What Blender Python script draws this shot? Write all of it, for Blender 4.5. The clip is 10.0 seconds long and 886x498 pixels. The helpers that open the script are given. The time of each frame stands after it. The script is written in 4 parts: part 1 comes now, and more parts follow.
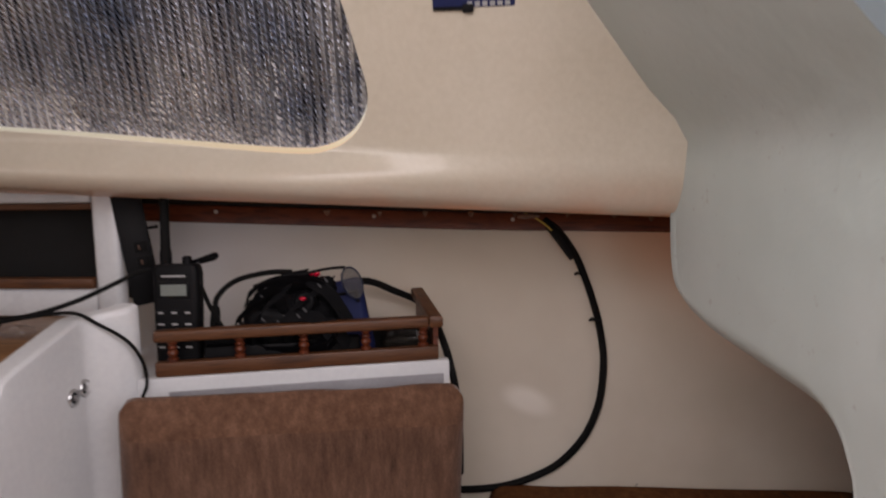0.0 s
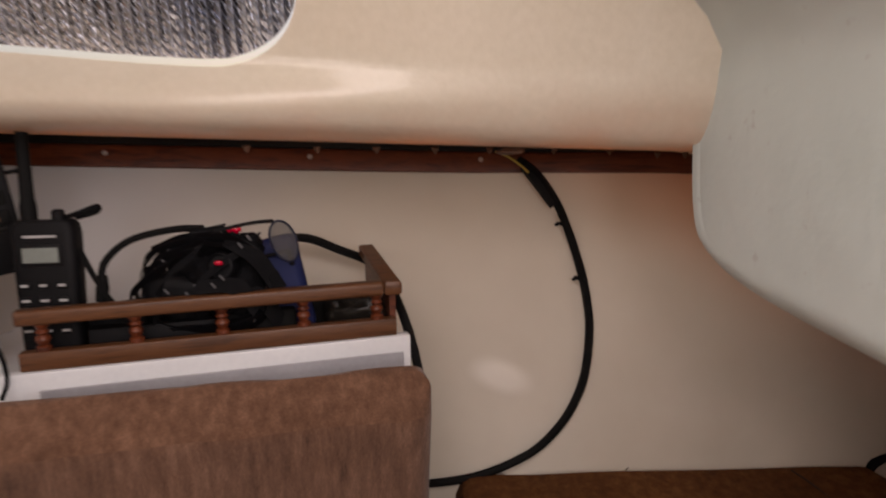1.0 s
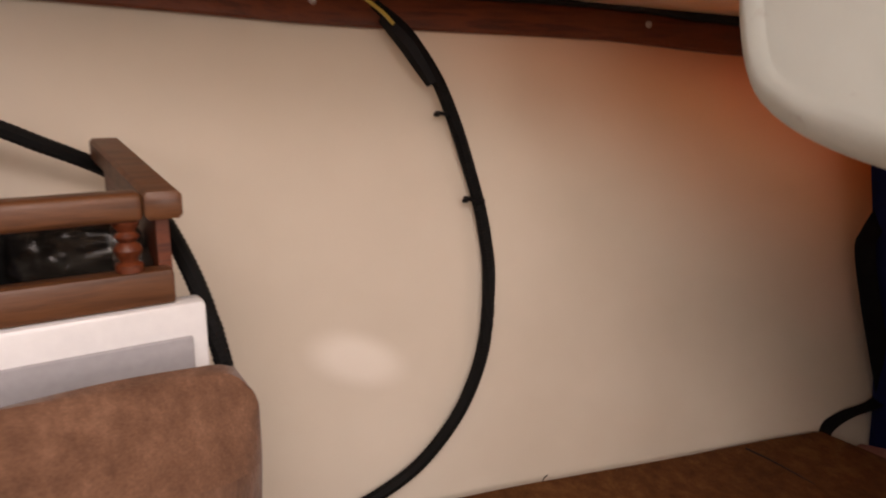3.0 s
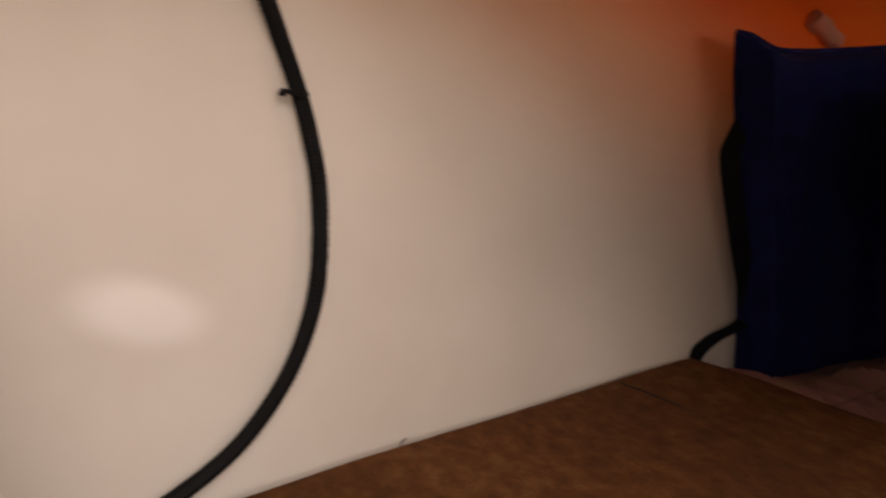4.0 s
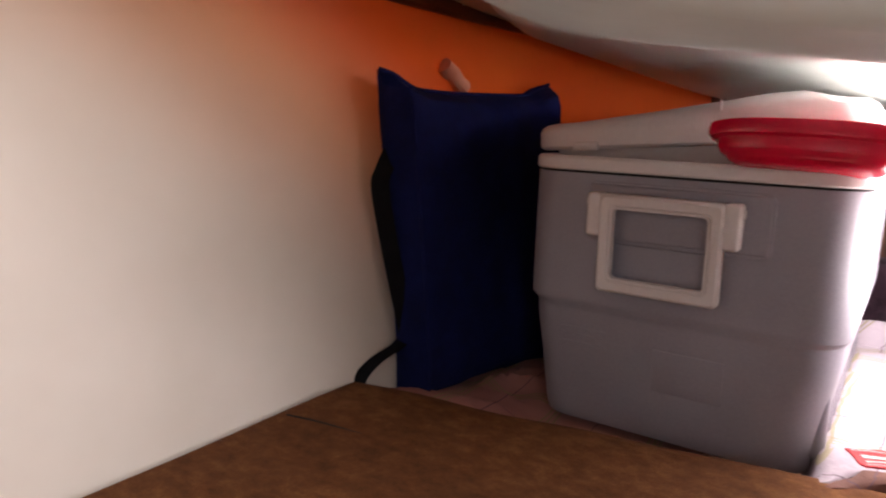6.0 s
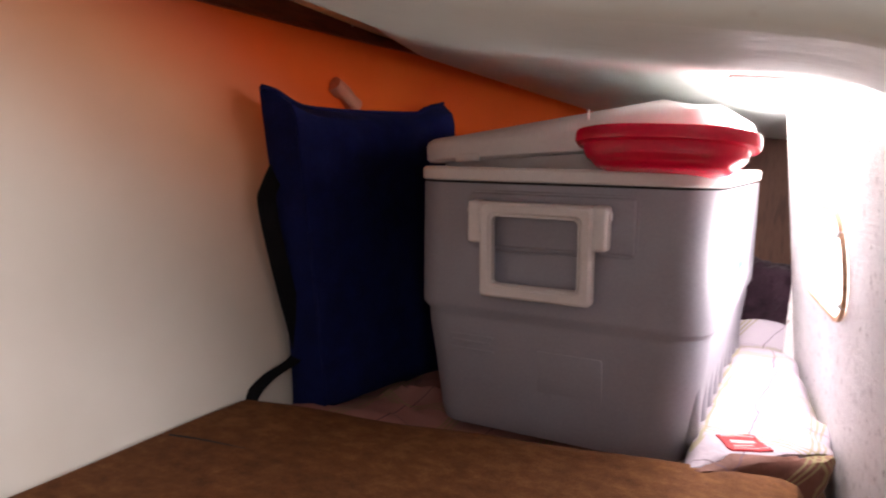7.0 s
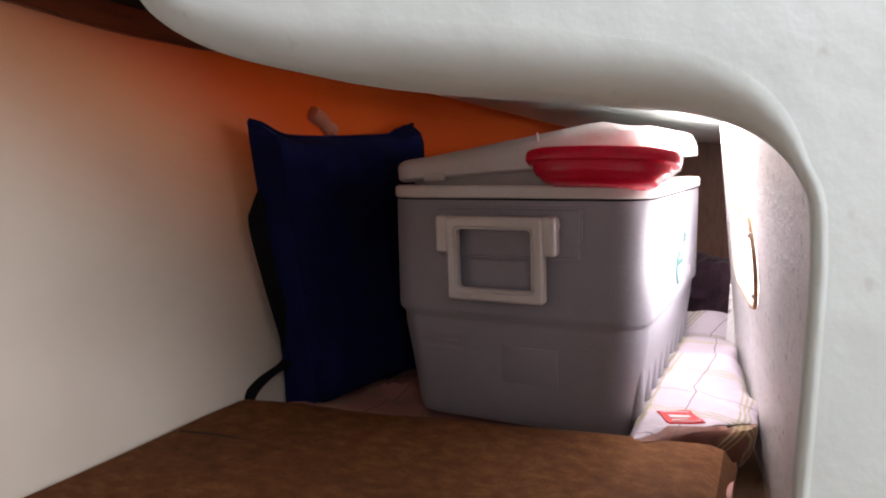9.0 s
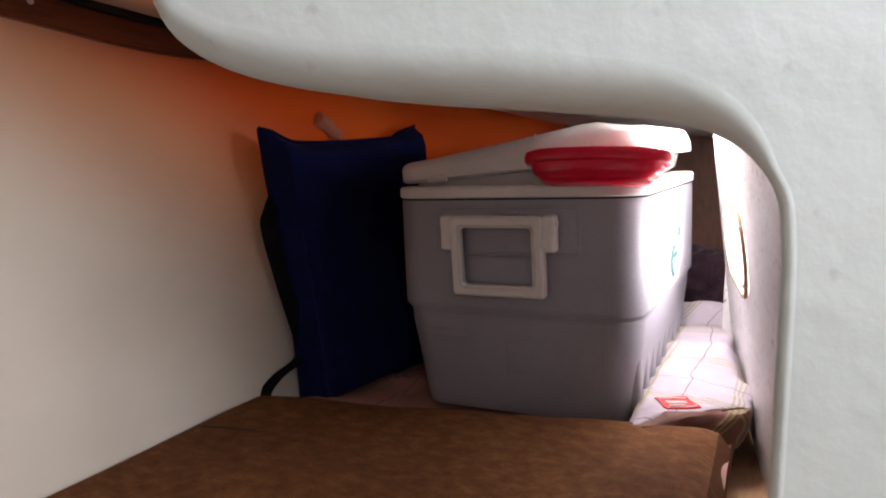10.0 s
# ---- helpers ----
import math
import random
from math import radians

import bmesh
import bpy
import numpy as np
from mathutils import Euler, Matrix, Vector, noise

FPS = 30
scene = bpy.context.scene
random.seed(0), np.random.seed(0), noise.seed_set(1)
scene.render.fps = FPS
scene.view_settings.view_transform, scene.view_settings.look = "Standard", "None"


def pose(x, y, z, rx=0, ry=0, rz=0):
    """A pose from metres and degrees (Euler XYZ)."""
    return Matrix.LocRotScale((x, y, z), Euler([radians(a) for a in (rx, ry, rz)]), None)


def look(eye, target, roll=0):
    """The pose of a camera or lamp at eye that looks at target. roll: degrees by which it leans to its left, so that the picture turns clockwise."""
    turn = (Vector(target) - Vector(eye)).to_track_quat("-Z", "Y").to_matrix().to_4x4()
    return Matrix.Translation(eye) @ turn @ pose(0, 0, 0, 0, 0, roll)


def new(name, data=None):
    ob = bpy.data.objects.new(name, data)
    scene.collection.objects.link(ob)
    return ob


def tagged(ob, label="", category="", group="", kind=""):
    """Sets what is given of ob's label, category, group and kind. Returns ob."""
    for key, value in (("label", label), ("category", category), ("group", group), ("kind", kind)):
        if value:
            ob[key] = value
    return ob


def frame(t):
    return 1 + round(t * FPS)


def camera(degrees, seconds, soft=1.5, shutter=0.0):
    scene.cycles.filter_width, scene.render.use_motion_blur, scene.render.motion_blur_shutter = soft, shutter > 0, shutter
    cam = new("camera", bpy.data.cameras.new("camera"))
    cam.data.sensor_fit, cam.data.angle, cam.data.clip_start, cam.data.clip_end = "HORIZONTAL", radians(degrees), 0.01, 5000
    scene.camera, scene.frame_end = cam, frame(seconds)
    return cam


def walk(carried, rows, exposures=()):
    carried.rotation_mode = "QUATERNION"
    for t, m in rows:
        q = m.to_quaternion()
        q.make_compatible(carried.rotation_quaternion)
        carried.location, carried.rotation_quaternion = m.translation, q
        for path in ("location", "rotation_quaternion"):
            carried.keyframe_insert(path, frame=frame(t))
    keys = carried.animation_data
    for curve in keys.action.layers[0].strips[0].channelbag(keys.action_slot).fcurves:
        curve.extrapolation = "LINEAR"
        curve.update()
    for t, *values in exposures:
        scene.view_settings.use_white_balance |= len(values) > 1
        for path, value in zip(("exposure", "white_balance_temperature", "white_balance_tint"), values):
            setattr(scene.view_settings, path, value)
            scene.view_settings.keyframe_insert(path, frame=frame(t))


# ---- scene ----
cam = camera(64.6, 10.0, soft=2.0, shutter=0.5)
PATH = [
    (0, (0.334, 0.767, 1.254), (0.156, 2.744, 1.009), -0.9),
    (0.5, (0.317, 0.908, 1.223), (0.214, 2.88, 0.907), -0.2),
    (1, (0.278, 1.056, 1.209), (0.273, 3.019, 0.827), -1.1),
    (1.5, (0.251, 1.223, 1.123), (0.42, 3.163, 0.667), -0.9),
    (2, (0.251, 1.341, 1.106), (0.495, 3.265, 0.616), -0.5),
    (3.3, (0.236, 1.627, 1.003), (0.913, 3.445, 0.52), 0.4),
    (3.5, (0.258, 1.659, 0.982), (0.979, 3.45, 0.462), 0.4),
    (4, (0.307, 1.729, 0.928), (1.311, 3.369, 0.377), 1.1),
    (4.5, (0.335, 1.762, 0.913), (1.614, 3.199, 0.367), 3.1),
    (5, (0.343, 1.743, 0.904), (1.796, 3.033, 0.429), 4.5),
    (5.5, (0.335, 1.729, 0.896), (1.869, 2.944, 0.485), 3.4),
    (5.7, (0.335, 1.732, 0.9), (1.941, 2.85, 0.487), 4.7),
    (6.8, (0.352, 1.655, 0.886), (2.087, 2.607, 0.597), 2.7),
    (7, (0.354, 1.651, 0.882), (2.12, 2.546, 0.598), 3.3),
    (7.5, (0.346, 1.639, 0.886), (2.152, 2.463, 0.641), 3.5),
    (8, (0.301, 1.608, 0.9), (2.11, 2.429, 0.675), 2.3),
    (8.5, (0.279, 1.59, 0.904), (2.081, 2.418, 0.645), 2.2),
    (9, (0.241, 1.579, 0.909), (2.034, 2.425, 0.641), 1.4),
    (9.5, (0.219, 1.572, 0.916), (2.003, 2.436, 0.649), 0.2),
    (10, (0.193, 1.563, 0.92), (1.983, 2.41, 0.641), 0.1),
]
# the clip's own exposure and white balance
EXPOSURES = [(0.0,-0.75,7200,27),(1.0,-0.48,7900,30),(2.0,0.0,8700,33),(3.5,0.17,8200,30),(4.5,0.22,7700,29),(5.5,0.88,7000,27),(7.0,0.95,6600,24),(8.5,0.55,6500,20),(10.0,0.45,6500,20)]
walk(cam, [(t, look(eye, target, roll)) for t, eye, target, roll in PATH], EXPOSURES)

# ---- light ----
world = bpy.data.worlds.new("sky")
scene.world = world
world.use_nodes = True
wn = world.node_tree
sky = wn.nodes.new("ShaderNodeTexSky")
sky.sky_type, sky.sun_disc = "NISHITA", False
sky.sun_elevation, sky.sun_rotation = radians(42), radians(12)
wn.links.new(sky.outputs[0], wn.nodes["Background"].inputs[0])
wn.nodes["Background"].inputs[1].default_value = 0.12


# the sun stands over the side of the boat that the clip looks at
sun = bpy.data.lights.new("sun", "SUN")
sun.energy, sun.angle, sun.color = 5.0, radians(0.5), (1.0, 0.95, 0.87)
new("sun", sun).matrix_world = look((0.62, 2.9, 2.7), (0, 0, 0))


def area_lamp(name, eye, target, w, h, watts, colour):
    d = bpy.data.lights.new(name, "AREA")
    d.shape, d.size, d.size_y, d.energy, d.color = "RECTANGLE", w, h, watts, colour
    ob = new(name, d)
    ob.matrix_world = look(eye, target)
    return ob


# daylight that comes down the open companionway, its sliding hatch and the cut-out
area_lamp("companionway_light", (0.72, 0.82, 1.42), (-0.6, 1.4, 0.9), 0.85, 0.8, 10.5, (0.93, 0.97, 1.0))
area_lamp("hatch_light", (0.10, 0.83, 1.94), (0.50, 1.40, 0.9), 0.8, 0.7, 13.5, (0.92, 0.97, 1.0))
# fill lamp added on the unseen far side, to light the hull evenly
area_lamp("side_fill_light", (-0.5, -1.15, 1.5), (-0.3, 2.0, 1.0), 1.0, 0.3, 10.0, (0.88, 0.95, 1.0))
area_lamp("engine_space_light", (1.50, 1.46, 0.74), (1.52, 1.90, 0.74), 0.62, 0.42, 12.5, (1.0, 0.98, 0.95))
# stand-in lamp under the uncut berth ceiling, lighting the gap beside the cooler
area_lamp("gap_fill_light", (1.60, 1.690, 0.990), (1.60, 1.725, 0.6), 0.50, 0.09, 4.6, (1.0, 0.98, 0.95))
# fill lamp added forward under the closed coachroof, brightening the cockpit moulding
area_lamp("forward_fill_light", (-1.5, 0.55, 1.86), (0.7, 1.7, 1.1), 0.55, 0.55, 3.6, (0.88, 0.96, 1.0))
area_lamp("window_light", (-0.45, 2.12, 1.50), (-0.4, 1.0, 1.3), 1.0, 0.3, 9, (0.9, 0.96, 1.0))

# ---- materials ----


def nodes_of(name):
    m = bpy.data.materials.new(name)
    m.use_nodes = True
    nt = m.node_tree
    return m, nt, nt.nodes["Principled BSDF"]


def coords(nt, scale=(1, 1, 1), kind="Object"):
    tc = nt.nodes.new("ShaderNodeTexCoord")
    mp = nt.nodes.new("ShaderNodeMapping")
    mp.inputs["Scale"].default_value = scale
    nt.links.new(tc.outputs[kind], mp.inputs[0])
    return mp.outputs[0]


def noise_of(nt, vec, scale, detail=4.0, rough=0.55):
    n = nt.nodes.new("ShaderNodeTexNoise")
    n.inputs["Scale"].default_value, n.inputs["Detail"].default_value, n.inputs["Roughness"].default_value = scale, detail, rough
    nt.links.new(vec, n.inputs["Vector"])
    return n.outputs["Fac"]


def ramp(nt, fac, stops):
    r = nt.nodes.new("ShaderNodeValToRGB")
    while len(r.color_ramp.elements) < len(stops):
        r.color_ramp.elements.new(0.5)
    for e, (p, c) in zip(r.color_ramp.elements, stops):
        e.position, e.color = p, (*c, 1)
    nt.links.new(fac, r.inputs[0])
    return r.outputs[0]


def mixed(nt, fac, a, b, blend="MIX"):
    x = nt.nodes.new("ShaderNodeMix")
    x.data_type, x.blend_type = "RGBA", blend
    for sock, v in ((x.inputs[0], fac), (x.inputs[6], a), (x.inputs[7], b)):
        if isinstance(v, bpy.types.NodeSocket):
            nt.links.new(v, sock)
        elif isinstance(v, (int, float)):
            sock.default_value = v
        else:
            sock.default_value = (*v, 1)
    return x.outputs[2]


def maths(nt, op, a, b=None, c=None, clamp=False):
    x = nt.nodes.new("ShaderNodeMath")
    x.operation, x.use_clamp = op, clamp
    for i, v in enumerate((a, b, c)):
        if v is None:
            continue
        if isinstance(v, bpy.types.NodeSocket):
            nt.links.new(v, x.inputs[i])
        else:
            x.inputs[i].default_value = v
    return x.outputs[0]


def bumped(nt, bsdf, heights):
    last = None
    for h, strength, dist in heights:
        b = nt.nodes.new("ShaderNodeBump")
        b.inputs["Strength"].default_value, b.inputs["Distance"].default_value = strength, dist
        nt.links.new(h, b.inputs["Height"])
        if last:
            nt.links.new(last, b.inputs["Normal"])
        last = b.outputs[0]
    nt.links.new(last, bsdf.inputs["Normal"])


def surface(name, dark, light, scale=6.0, rough=0.5, metal=0.0, stretch=(1, 1, 1), fine=90.0, bump=0.15, dist=0.002, coat=0.0, spread=0.18, sheen=0.0):
    """A surface of two close colours: broad blotches and fine grain, with fine relief."""
    m, nt, b = nodes_of(name)
    v = coords(nt, stretch)
    broad, grain = noise_of(nt, v, scale), noise_of(nt, v, fine, 3)
    both = maths(nt, "MULTIPLY_ADD", grain, 0.4, maths(nt, "MULTIPLY", broad, 0.6))
    nt.links.new(ramp(nt, both, [(0.5 - spread, dark), (0.5 + spread, light)]), b.inputs["Base Color"])
    b.inputs["Metallic"].default_value = metal
    nt.links.new(maths(nt, "MULTIPLY_ADD", broad, 0.25, rough - 0.12), b.inputs["Roughness"])
    b.inputs["Coat Weight"].default_value = coat
    b.inputs["Sheen Weight"].default_value = sheen
    bumped(nt, b, [(grain, bump, dist), (broad, bump, dist * 4)])
    return m


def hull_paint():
    """Cream gloss paint; the amber glow aft and under the deck is painted in."""
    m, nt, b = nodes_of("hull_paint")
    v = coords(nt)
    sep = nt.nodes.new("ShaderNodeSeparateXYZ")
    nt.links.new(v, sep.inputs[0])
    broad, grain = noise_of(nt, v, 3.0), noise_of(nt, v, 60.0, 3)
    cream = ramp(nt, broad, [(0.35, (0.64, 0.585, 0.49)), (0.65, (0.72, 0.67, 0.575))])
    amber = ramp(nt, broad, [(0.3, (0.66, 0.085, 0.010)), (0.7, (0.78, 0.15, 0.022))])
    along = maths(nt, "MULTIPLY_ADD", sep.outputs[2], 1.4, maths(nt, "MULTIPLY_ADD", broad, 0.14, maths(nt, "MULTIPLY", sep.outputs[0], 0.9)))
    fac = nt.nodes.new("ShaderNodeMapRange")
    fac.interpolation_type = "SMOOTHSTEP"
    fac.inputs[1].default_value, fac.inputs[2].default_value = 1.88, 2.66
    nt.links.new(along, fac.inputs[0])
    # a soft-edged pale spot that paints in the highlight on the swelling
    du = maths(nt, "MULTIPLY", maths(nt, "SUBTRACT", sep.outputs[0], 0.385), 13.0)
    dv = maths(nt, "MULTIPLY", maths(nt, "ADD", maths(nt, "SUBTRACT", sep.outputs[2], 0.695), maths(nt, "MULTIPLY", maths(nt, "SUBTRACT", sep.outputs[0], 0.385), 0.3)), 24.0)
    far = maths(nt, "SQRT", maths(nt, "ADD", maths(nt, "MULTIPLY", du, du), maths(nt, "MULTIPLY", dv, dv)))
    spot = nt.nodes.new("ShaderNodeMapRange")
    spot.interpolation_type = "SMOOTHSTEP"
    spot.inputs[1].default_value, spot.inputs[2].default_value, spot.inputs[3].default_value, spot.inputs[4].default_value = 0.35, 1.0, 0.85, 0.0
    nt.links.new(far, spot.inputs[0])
    # paler, bluer colour forward, with cool daylight put into the paint
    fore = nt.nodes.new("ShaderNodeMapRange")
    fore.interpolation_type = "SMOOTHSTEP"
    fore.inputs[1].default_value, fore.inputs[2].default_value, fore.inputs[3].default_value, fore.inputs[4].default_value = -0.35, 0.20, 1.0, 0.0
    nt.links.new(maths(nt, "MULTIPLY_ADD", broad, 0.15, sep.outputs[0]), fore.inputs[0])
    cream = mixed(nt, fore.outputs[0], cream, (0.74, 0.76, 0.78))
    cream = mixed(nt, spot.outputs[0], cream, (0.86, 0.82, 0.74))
    # salmon and amber put the glow of light through the hull into the paint
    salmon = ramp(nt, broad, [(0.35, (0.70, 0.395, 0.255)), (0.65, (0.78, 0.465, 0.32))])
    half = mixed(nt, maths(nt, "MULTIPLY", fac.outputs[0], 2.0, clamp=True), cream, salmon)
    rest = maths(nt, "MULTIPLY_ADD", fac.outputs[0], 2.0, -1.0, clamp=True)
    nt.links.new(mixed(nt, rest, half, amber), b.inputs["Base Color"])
    # daylight glows through the thin laminate
    glow, both = nt.nodes.new("ShaderNodeBsdfTranslucent"), nt.nodes.new("ShaderNodeMixShader")
    nt.links.new(ramp(nt, fac.outputs[0], [(0.0, (0.90, 0.84, 0.74)), (0.45, (0.86, 0.62, 0.38)), (1.0, (0.90, 0.36, 0.08))]), glow.inputs["Color"])
    # the laminate is thin under the deck and thick low down
    thin = nt.nodes.new("ShaderNodeMapRange")
    thin.interpolation_type = "SMOOTHSTEP"
    thin.inputs[1].default_value, thin.inputs[2].default_value, thin.inputs[3].default_value, thin.inputs[4].default_value = 0.55, 1.05, 0.02, 0.21
    nt.links.new(sep.outputs[2], thin.inputs[0])
    nt.links.new(thin.outputs[0], both.inputs[0])
    nt.links.new(b.outputs[0], both.inputs[1])
    nt.links.new(glow.outputs[0], both.inputs[2])
    nt.links.new(both.outputs[0], nt.nodes["Material Output"].inputs["Surface"])
    b.inputs["Specular IOR Level"].default_value = 0.3
    nt.links.new(maths(nt, "MULTIPLY_ADD", fac.outputs[0], 0.3, maths(nt, "MULTIPLY_ADD", broad, 0.1, 0.42)), b.inputs["Roughness"])
    bumped(nt, b, [(grain, 0.05, 0.001), (noise_of(nt, v, 7.0, 2), 0.25, 0.004)])
    return m


def wood(name, dark, light, along=(1, 12, 12), rough=0.4, coat=0.3):
    m, nt, b = nodes_of(name)
    v = coords(nt, along)
    grain, pores = noise_of(nt, v, 6.0, 6, 0.65), noise_of(nt, v, 40.0, 3)
    nt.links.new(ramp(nt, grain, [(0.3, dark), (0.5, light), (0.62, dark), (0.75, light)]), b.inputs["Base Color"])
    nt.links.new(maths(nt, "MULTIPLY_ADD", pores, 0.3, rough - 0.12), b.inputs["Roughness"])
    b.inputs["Coat Weight"].default_value = coat
    b.inputs["Coat Roughness"].default_value = 0.25
    bumped(nt, b, [(pores, 0.15, 0.001), (grain, 0.15, 0.001)])
    return m


def painted_ply():
    """White paint on plywood, with raised grain, chips and scratches."""
    m, nt, b = nodes_of("painted_ply")
    v = coords(nt, (3, 3, 14))
    grain, broad = noise_of(nt, v, 5.0, 6, 0.7), noise_of(nt, coords(nt), 5.0)
    chips = noise_of(nt, coords(nt, (20, 20, 9)), 6.0, 6, 0.75)
    paint = ramp(nt, broad, [(0.3, (0.70, 0.675, 0.65)), (0.7, (0.80, 0.78, 0.765))])
    chip = ramp(nt, chips, [(0.582, (0, 0, 0)), (0.605, (1, 1, 1))])
    nt.links.new(mixed(nt, chip, mixed(nt, ramp(nt, grain, [(0.52, (0, 0, 0)), (0.72, (0.3, 0.3, 0.3))]), paint, (0.50, 0.47, 0.46)), (0.27, 0.23, 0.21)), b.inputs["Base Color"])
    b.inputs["Roughness"].default_value = 0.42
    bumped(nt, b, [(grain, 0.6, 0.004), (chips, 0.5, 0.007)])
    return m


def rough_fibreglass():
    """White paint on hand-laid laminate: soft lumps and fine weave."""
    m, nt, b = nodes_of("painted_fibreglass")
    v = coords(nt)
    lumps, grain, broad = noise_of(nt, v, 22.0, 4), noise_of(nt, v, 160.0, 3), noise_of(nt, v, 3.0)
    spots = noise_of(nt, v, 45.0, 2)
    paint = ramp(nt, broad, [(0.3, (0.545, 0.625, 0.595)), (0.7, (0.645, 0.71, 0.685))])
    nt.links.new(mixed(nt, ramp(nt, spots, [(0.68, (0, 0, 0)), (0.78, (0.5, 0.5, 0.5))]), paint, (0.45, 0.45, 0.43)), b.inputs["Base Color"])
    b.inputs["Roughness"].default_value = 0.5
    bumped(nt, b, [(noise_of(nt, v, 9.0, 3), 0.35, 0.012), (lumps, 0.26, 0.006), (grain, 0.07, 0.0012)])
    return m


def fabric(name, dark, mid, light, weave=260.0, streak=(1, 1, 1), sheen=0.2):
    m, nt, b = nodes_of(name)
    v = coords(nt, streak)
    a, c, d = noise_of(nt, v, 22.0, 5, 0.7), noise_of(nt, v, weave, 2), noise_of(nt, coords(nt), 4.0)
    both = maths(nt, "MULTIPLY_ADD", c, 0.2, maths(nt, "MULTIPLY_ADD", d, 0.3, maths(nt, "MULTIPLY", a, 0.5)))
    nt.links.new(ramp(nt, both, [(0.36, dark), (0.5, mid), (0.64, light)]), b.inputs["Base Color"])
    b.inputs["Roughness"].default_value = 0.9
    b.inputs["Sheen Weight"].default_value = sheen
    b.inputs["Specular IOR Level"].default_value = 0.2
    bumped(nt, b, [(c, 0.5, 0.0015), (a, 0.25, 0.003)])
    return m


def plaid_cloth(name, dark, light):
    m, nt, b = nodes_of(name)
    v = coords(nt)
    sep = nt.nodes.new("ShaderNodeSeparateXYZ")
    warp = nt.nodes.new("ShaderNodeMixRGB")
    n = nt.nodes.new("ShaderNodeTexNoise")
    n.inputs["Scale"].default_value = 9.0
    nt.links.new(v, n.inputs["Vector"])
    warp.inputs[0].default_value = 0.02
    nt.links.new(v, warp.inputs[1])
    nt.links.new(n.outputs["Color"], warp.inputs[2])
    nt.links.new(warp.outputs[0], sep.inputs[0])
    col = ramp(nt, noise_of(nt, v, 5.0), [(0.3, dark), (0.7, light)])
    across = maths(nt, "ADD", sep.outputs[1], maths(nt, "MULTIPLY", sep.outputs[2], 0.8))
    for axis, period in ((sep.outputs[0], 0.185), (across, 0.15)):
        for start, width, ink in ((0.03, 0.0035, (0.25, 0.22, 0.10)), (0.0385, 0.004, (0.25, 0.22, 0.10)), (0.047, 0.0035, (0.25, 0.22, 0.10)), (0.125, 0.002, (0.07, 0.03, 0.05))):
            away = maths(nt, "ABSOLUTE", maths(nt, "SUBTRACT", maths(nt, "FLOORED_MODULO", axis, period), start))
            col = mixed(nt, maths(nt, "MULTIPLY", maths(nt, "LESS_THAN", away, width / 2), 0.75), col, ink)
    nt.links.new(col, b.inputs["Base Color"])
    b.inputs["Roughness"].default_value = 0.8
    bumped(nt, b, [(noise_of(nt, v, 14.0, 4), 0.5, 0.012), (noise_of(nt, v, 350.0, 2), 0.25, 0.001)])
    return m


def foil_sheet():
    m, nt, b = nodes_of("bubble_foil")
    v = coords(nt)
    sep = nt.nodes.new("ShaderNodeSeparateXYZ")
    nt.links.new(v, sep.inputs[0])
    column = maths(nt, "SINE", maths(nt, "MULTIPLY", sep.outputs[0], 2 * math.pi / 0.0165))
    slant = maths(nt, "MULTIPLY_ADD", noise_of(nt, v, 35.0, 2), 0.016, maths(nt, "MULTIPLY_ADD", sep.outputs[0], 1.1, sep.outputs[2]))
    bubble = maths(nt, "MULTIPLY", maths(nt, "MULTIPLY_ADD", column, 0.5, 0.5), maths(nt, "SINE", maths(nt, "MULTIPLY", slant, 2 * math.pi / 0.013)))
    crumple = noise_of(nt, coords(nt, (5, 1, 0.25)), 22.0, 3)
    nt.links.new(ramp(nt, noise_of(nt, v, 4.0), [(0.3, (0.12, 0.15, 0.22)), (0.7, (0.50, 0.50, 0.53))]), b.inputs["Base Color"])
    b.inputs["Metallic"].default_value, b.inputs["Roughness"].default_value = 1.0, 0.04
    bumped(nt, b, [(noise_of(nt, coords(nt, (1, 1, 0.6)), 110.0, 2), 0.3, 0.0030), (bubble, 1.0, 0.0040), (column, 1.0, 0.0060), (crumple, 0.45, 0.005)])
    return m


def plain(name, c, rough=0.4, metal=0.0, vary=0.12, fine=120.0, coat=0.0):
    dark, light = tuple(v * (1 - vary) for v in c), tuple(min(1, v * (1 + vary)) for v in c)
    return surface(name, dark, light, 9.0, rough, metal, fine=fine, bump=0.06, dist=0.0008, coat=coat)


def glow_through(m, colour, z_full, z_none, most):
    """Lets daylight through the thin laminate near the deck edge, in uneven patches."""
    nt = m.node_tree
    b = nt.nodes["Principled BSDF"]
    v = coords(nt)
    sep = nt.nodes.new("ShaderNodeSeparateXYZ")
    nt.links.new(v, sep.inputs[0])
    low = nt.nodes.new("ShaderNodeMapRange")
    low.interpolation_type = "SMOOTHSTEP"
    low.inputs[1].default_value, low.inputs[2].default_value, low.inputs[3].default_value, low.inputs[4].default_value = z_full, z_none, most, 0.0
    nt.links.new(sep.outputs[2], low.inputs[0])
    glow, both = nt.nodes.new("ShaderNodeBsdfTranslucent"), nt.nodes.new("ShaderNodeMixShader")
    glow.inputs["Color"].default_value = (*colour, 1)
    patch = ramp(nt, noise_of(nt, v, 7.0, 3), [(0.35, (0.25, 0.25, 0.25)), (0.68, (1, 1, 1))])
    nt.links.new(maths(nt, "MULTIPLY", low.outputs[0], patch), both.inputs[0])
    nt.links.new(b.outputs[0], both.inputs[1])
    nt.links.new(glow.outputs[0], both.inputs[2])
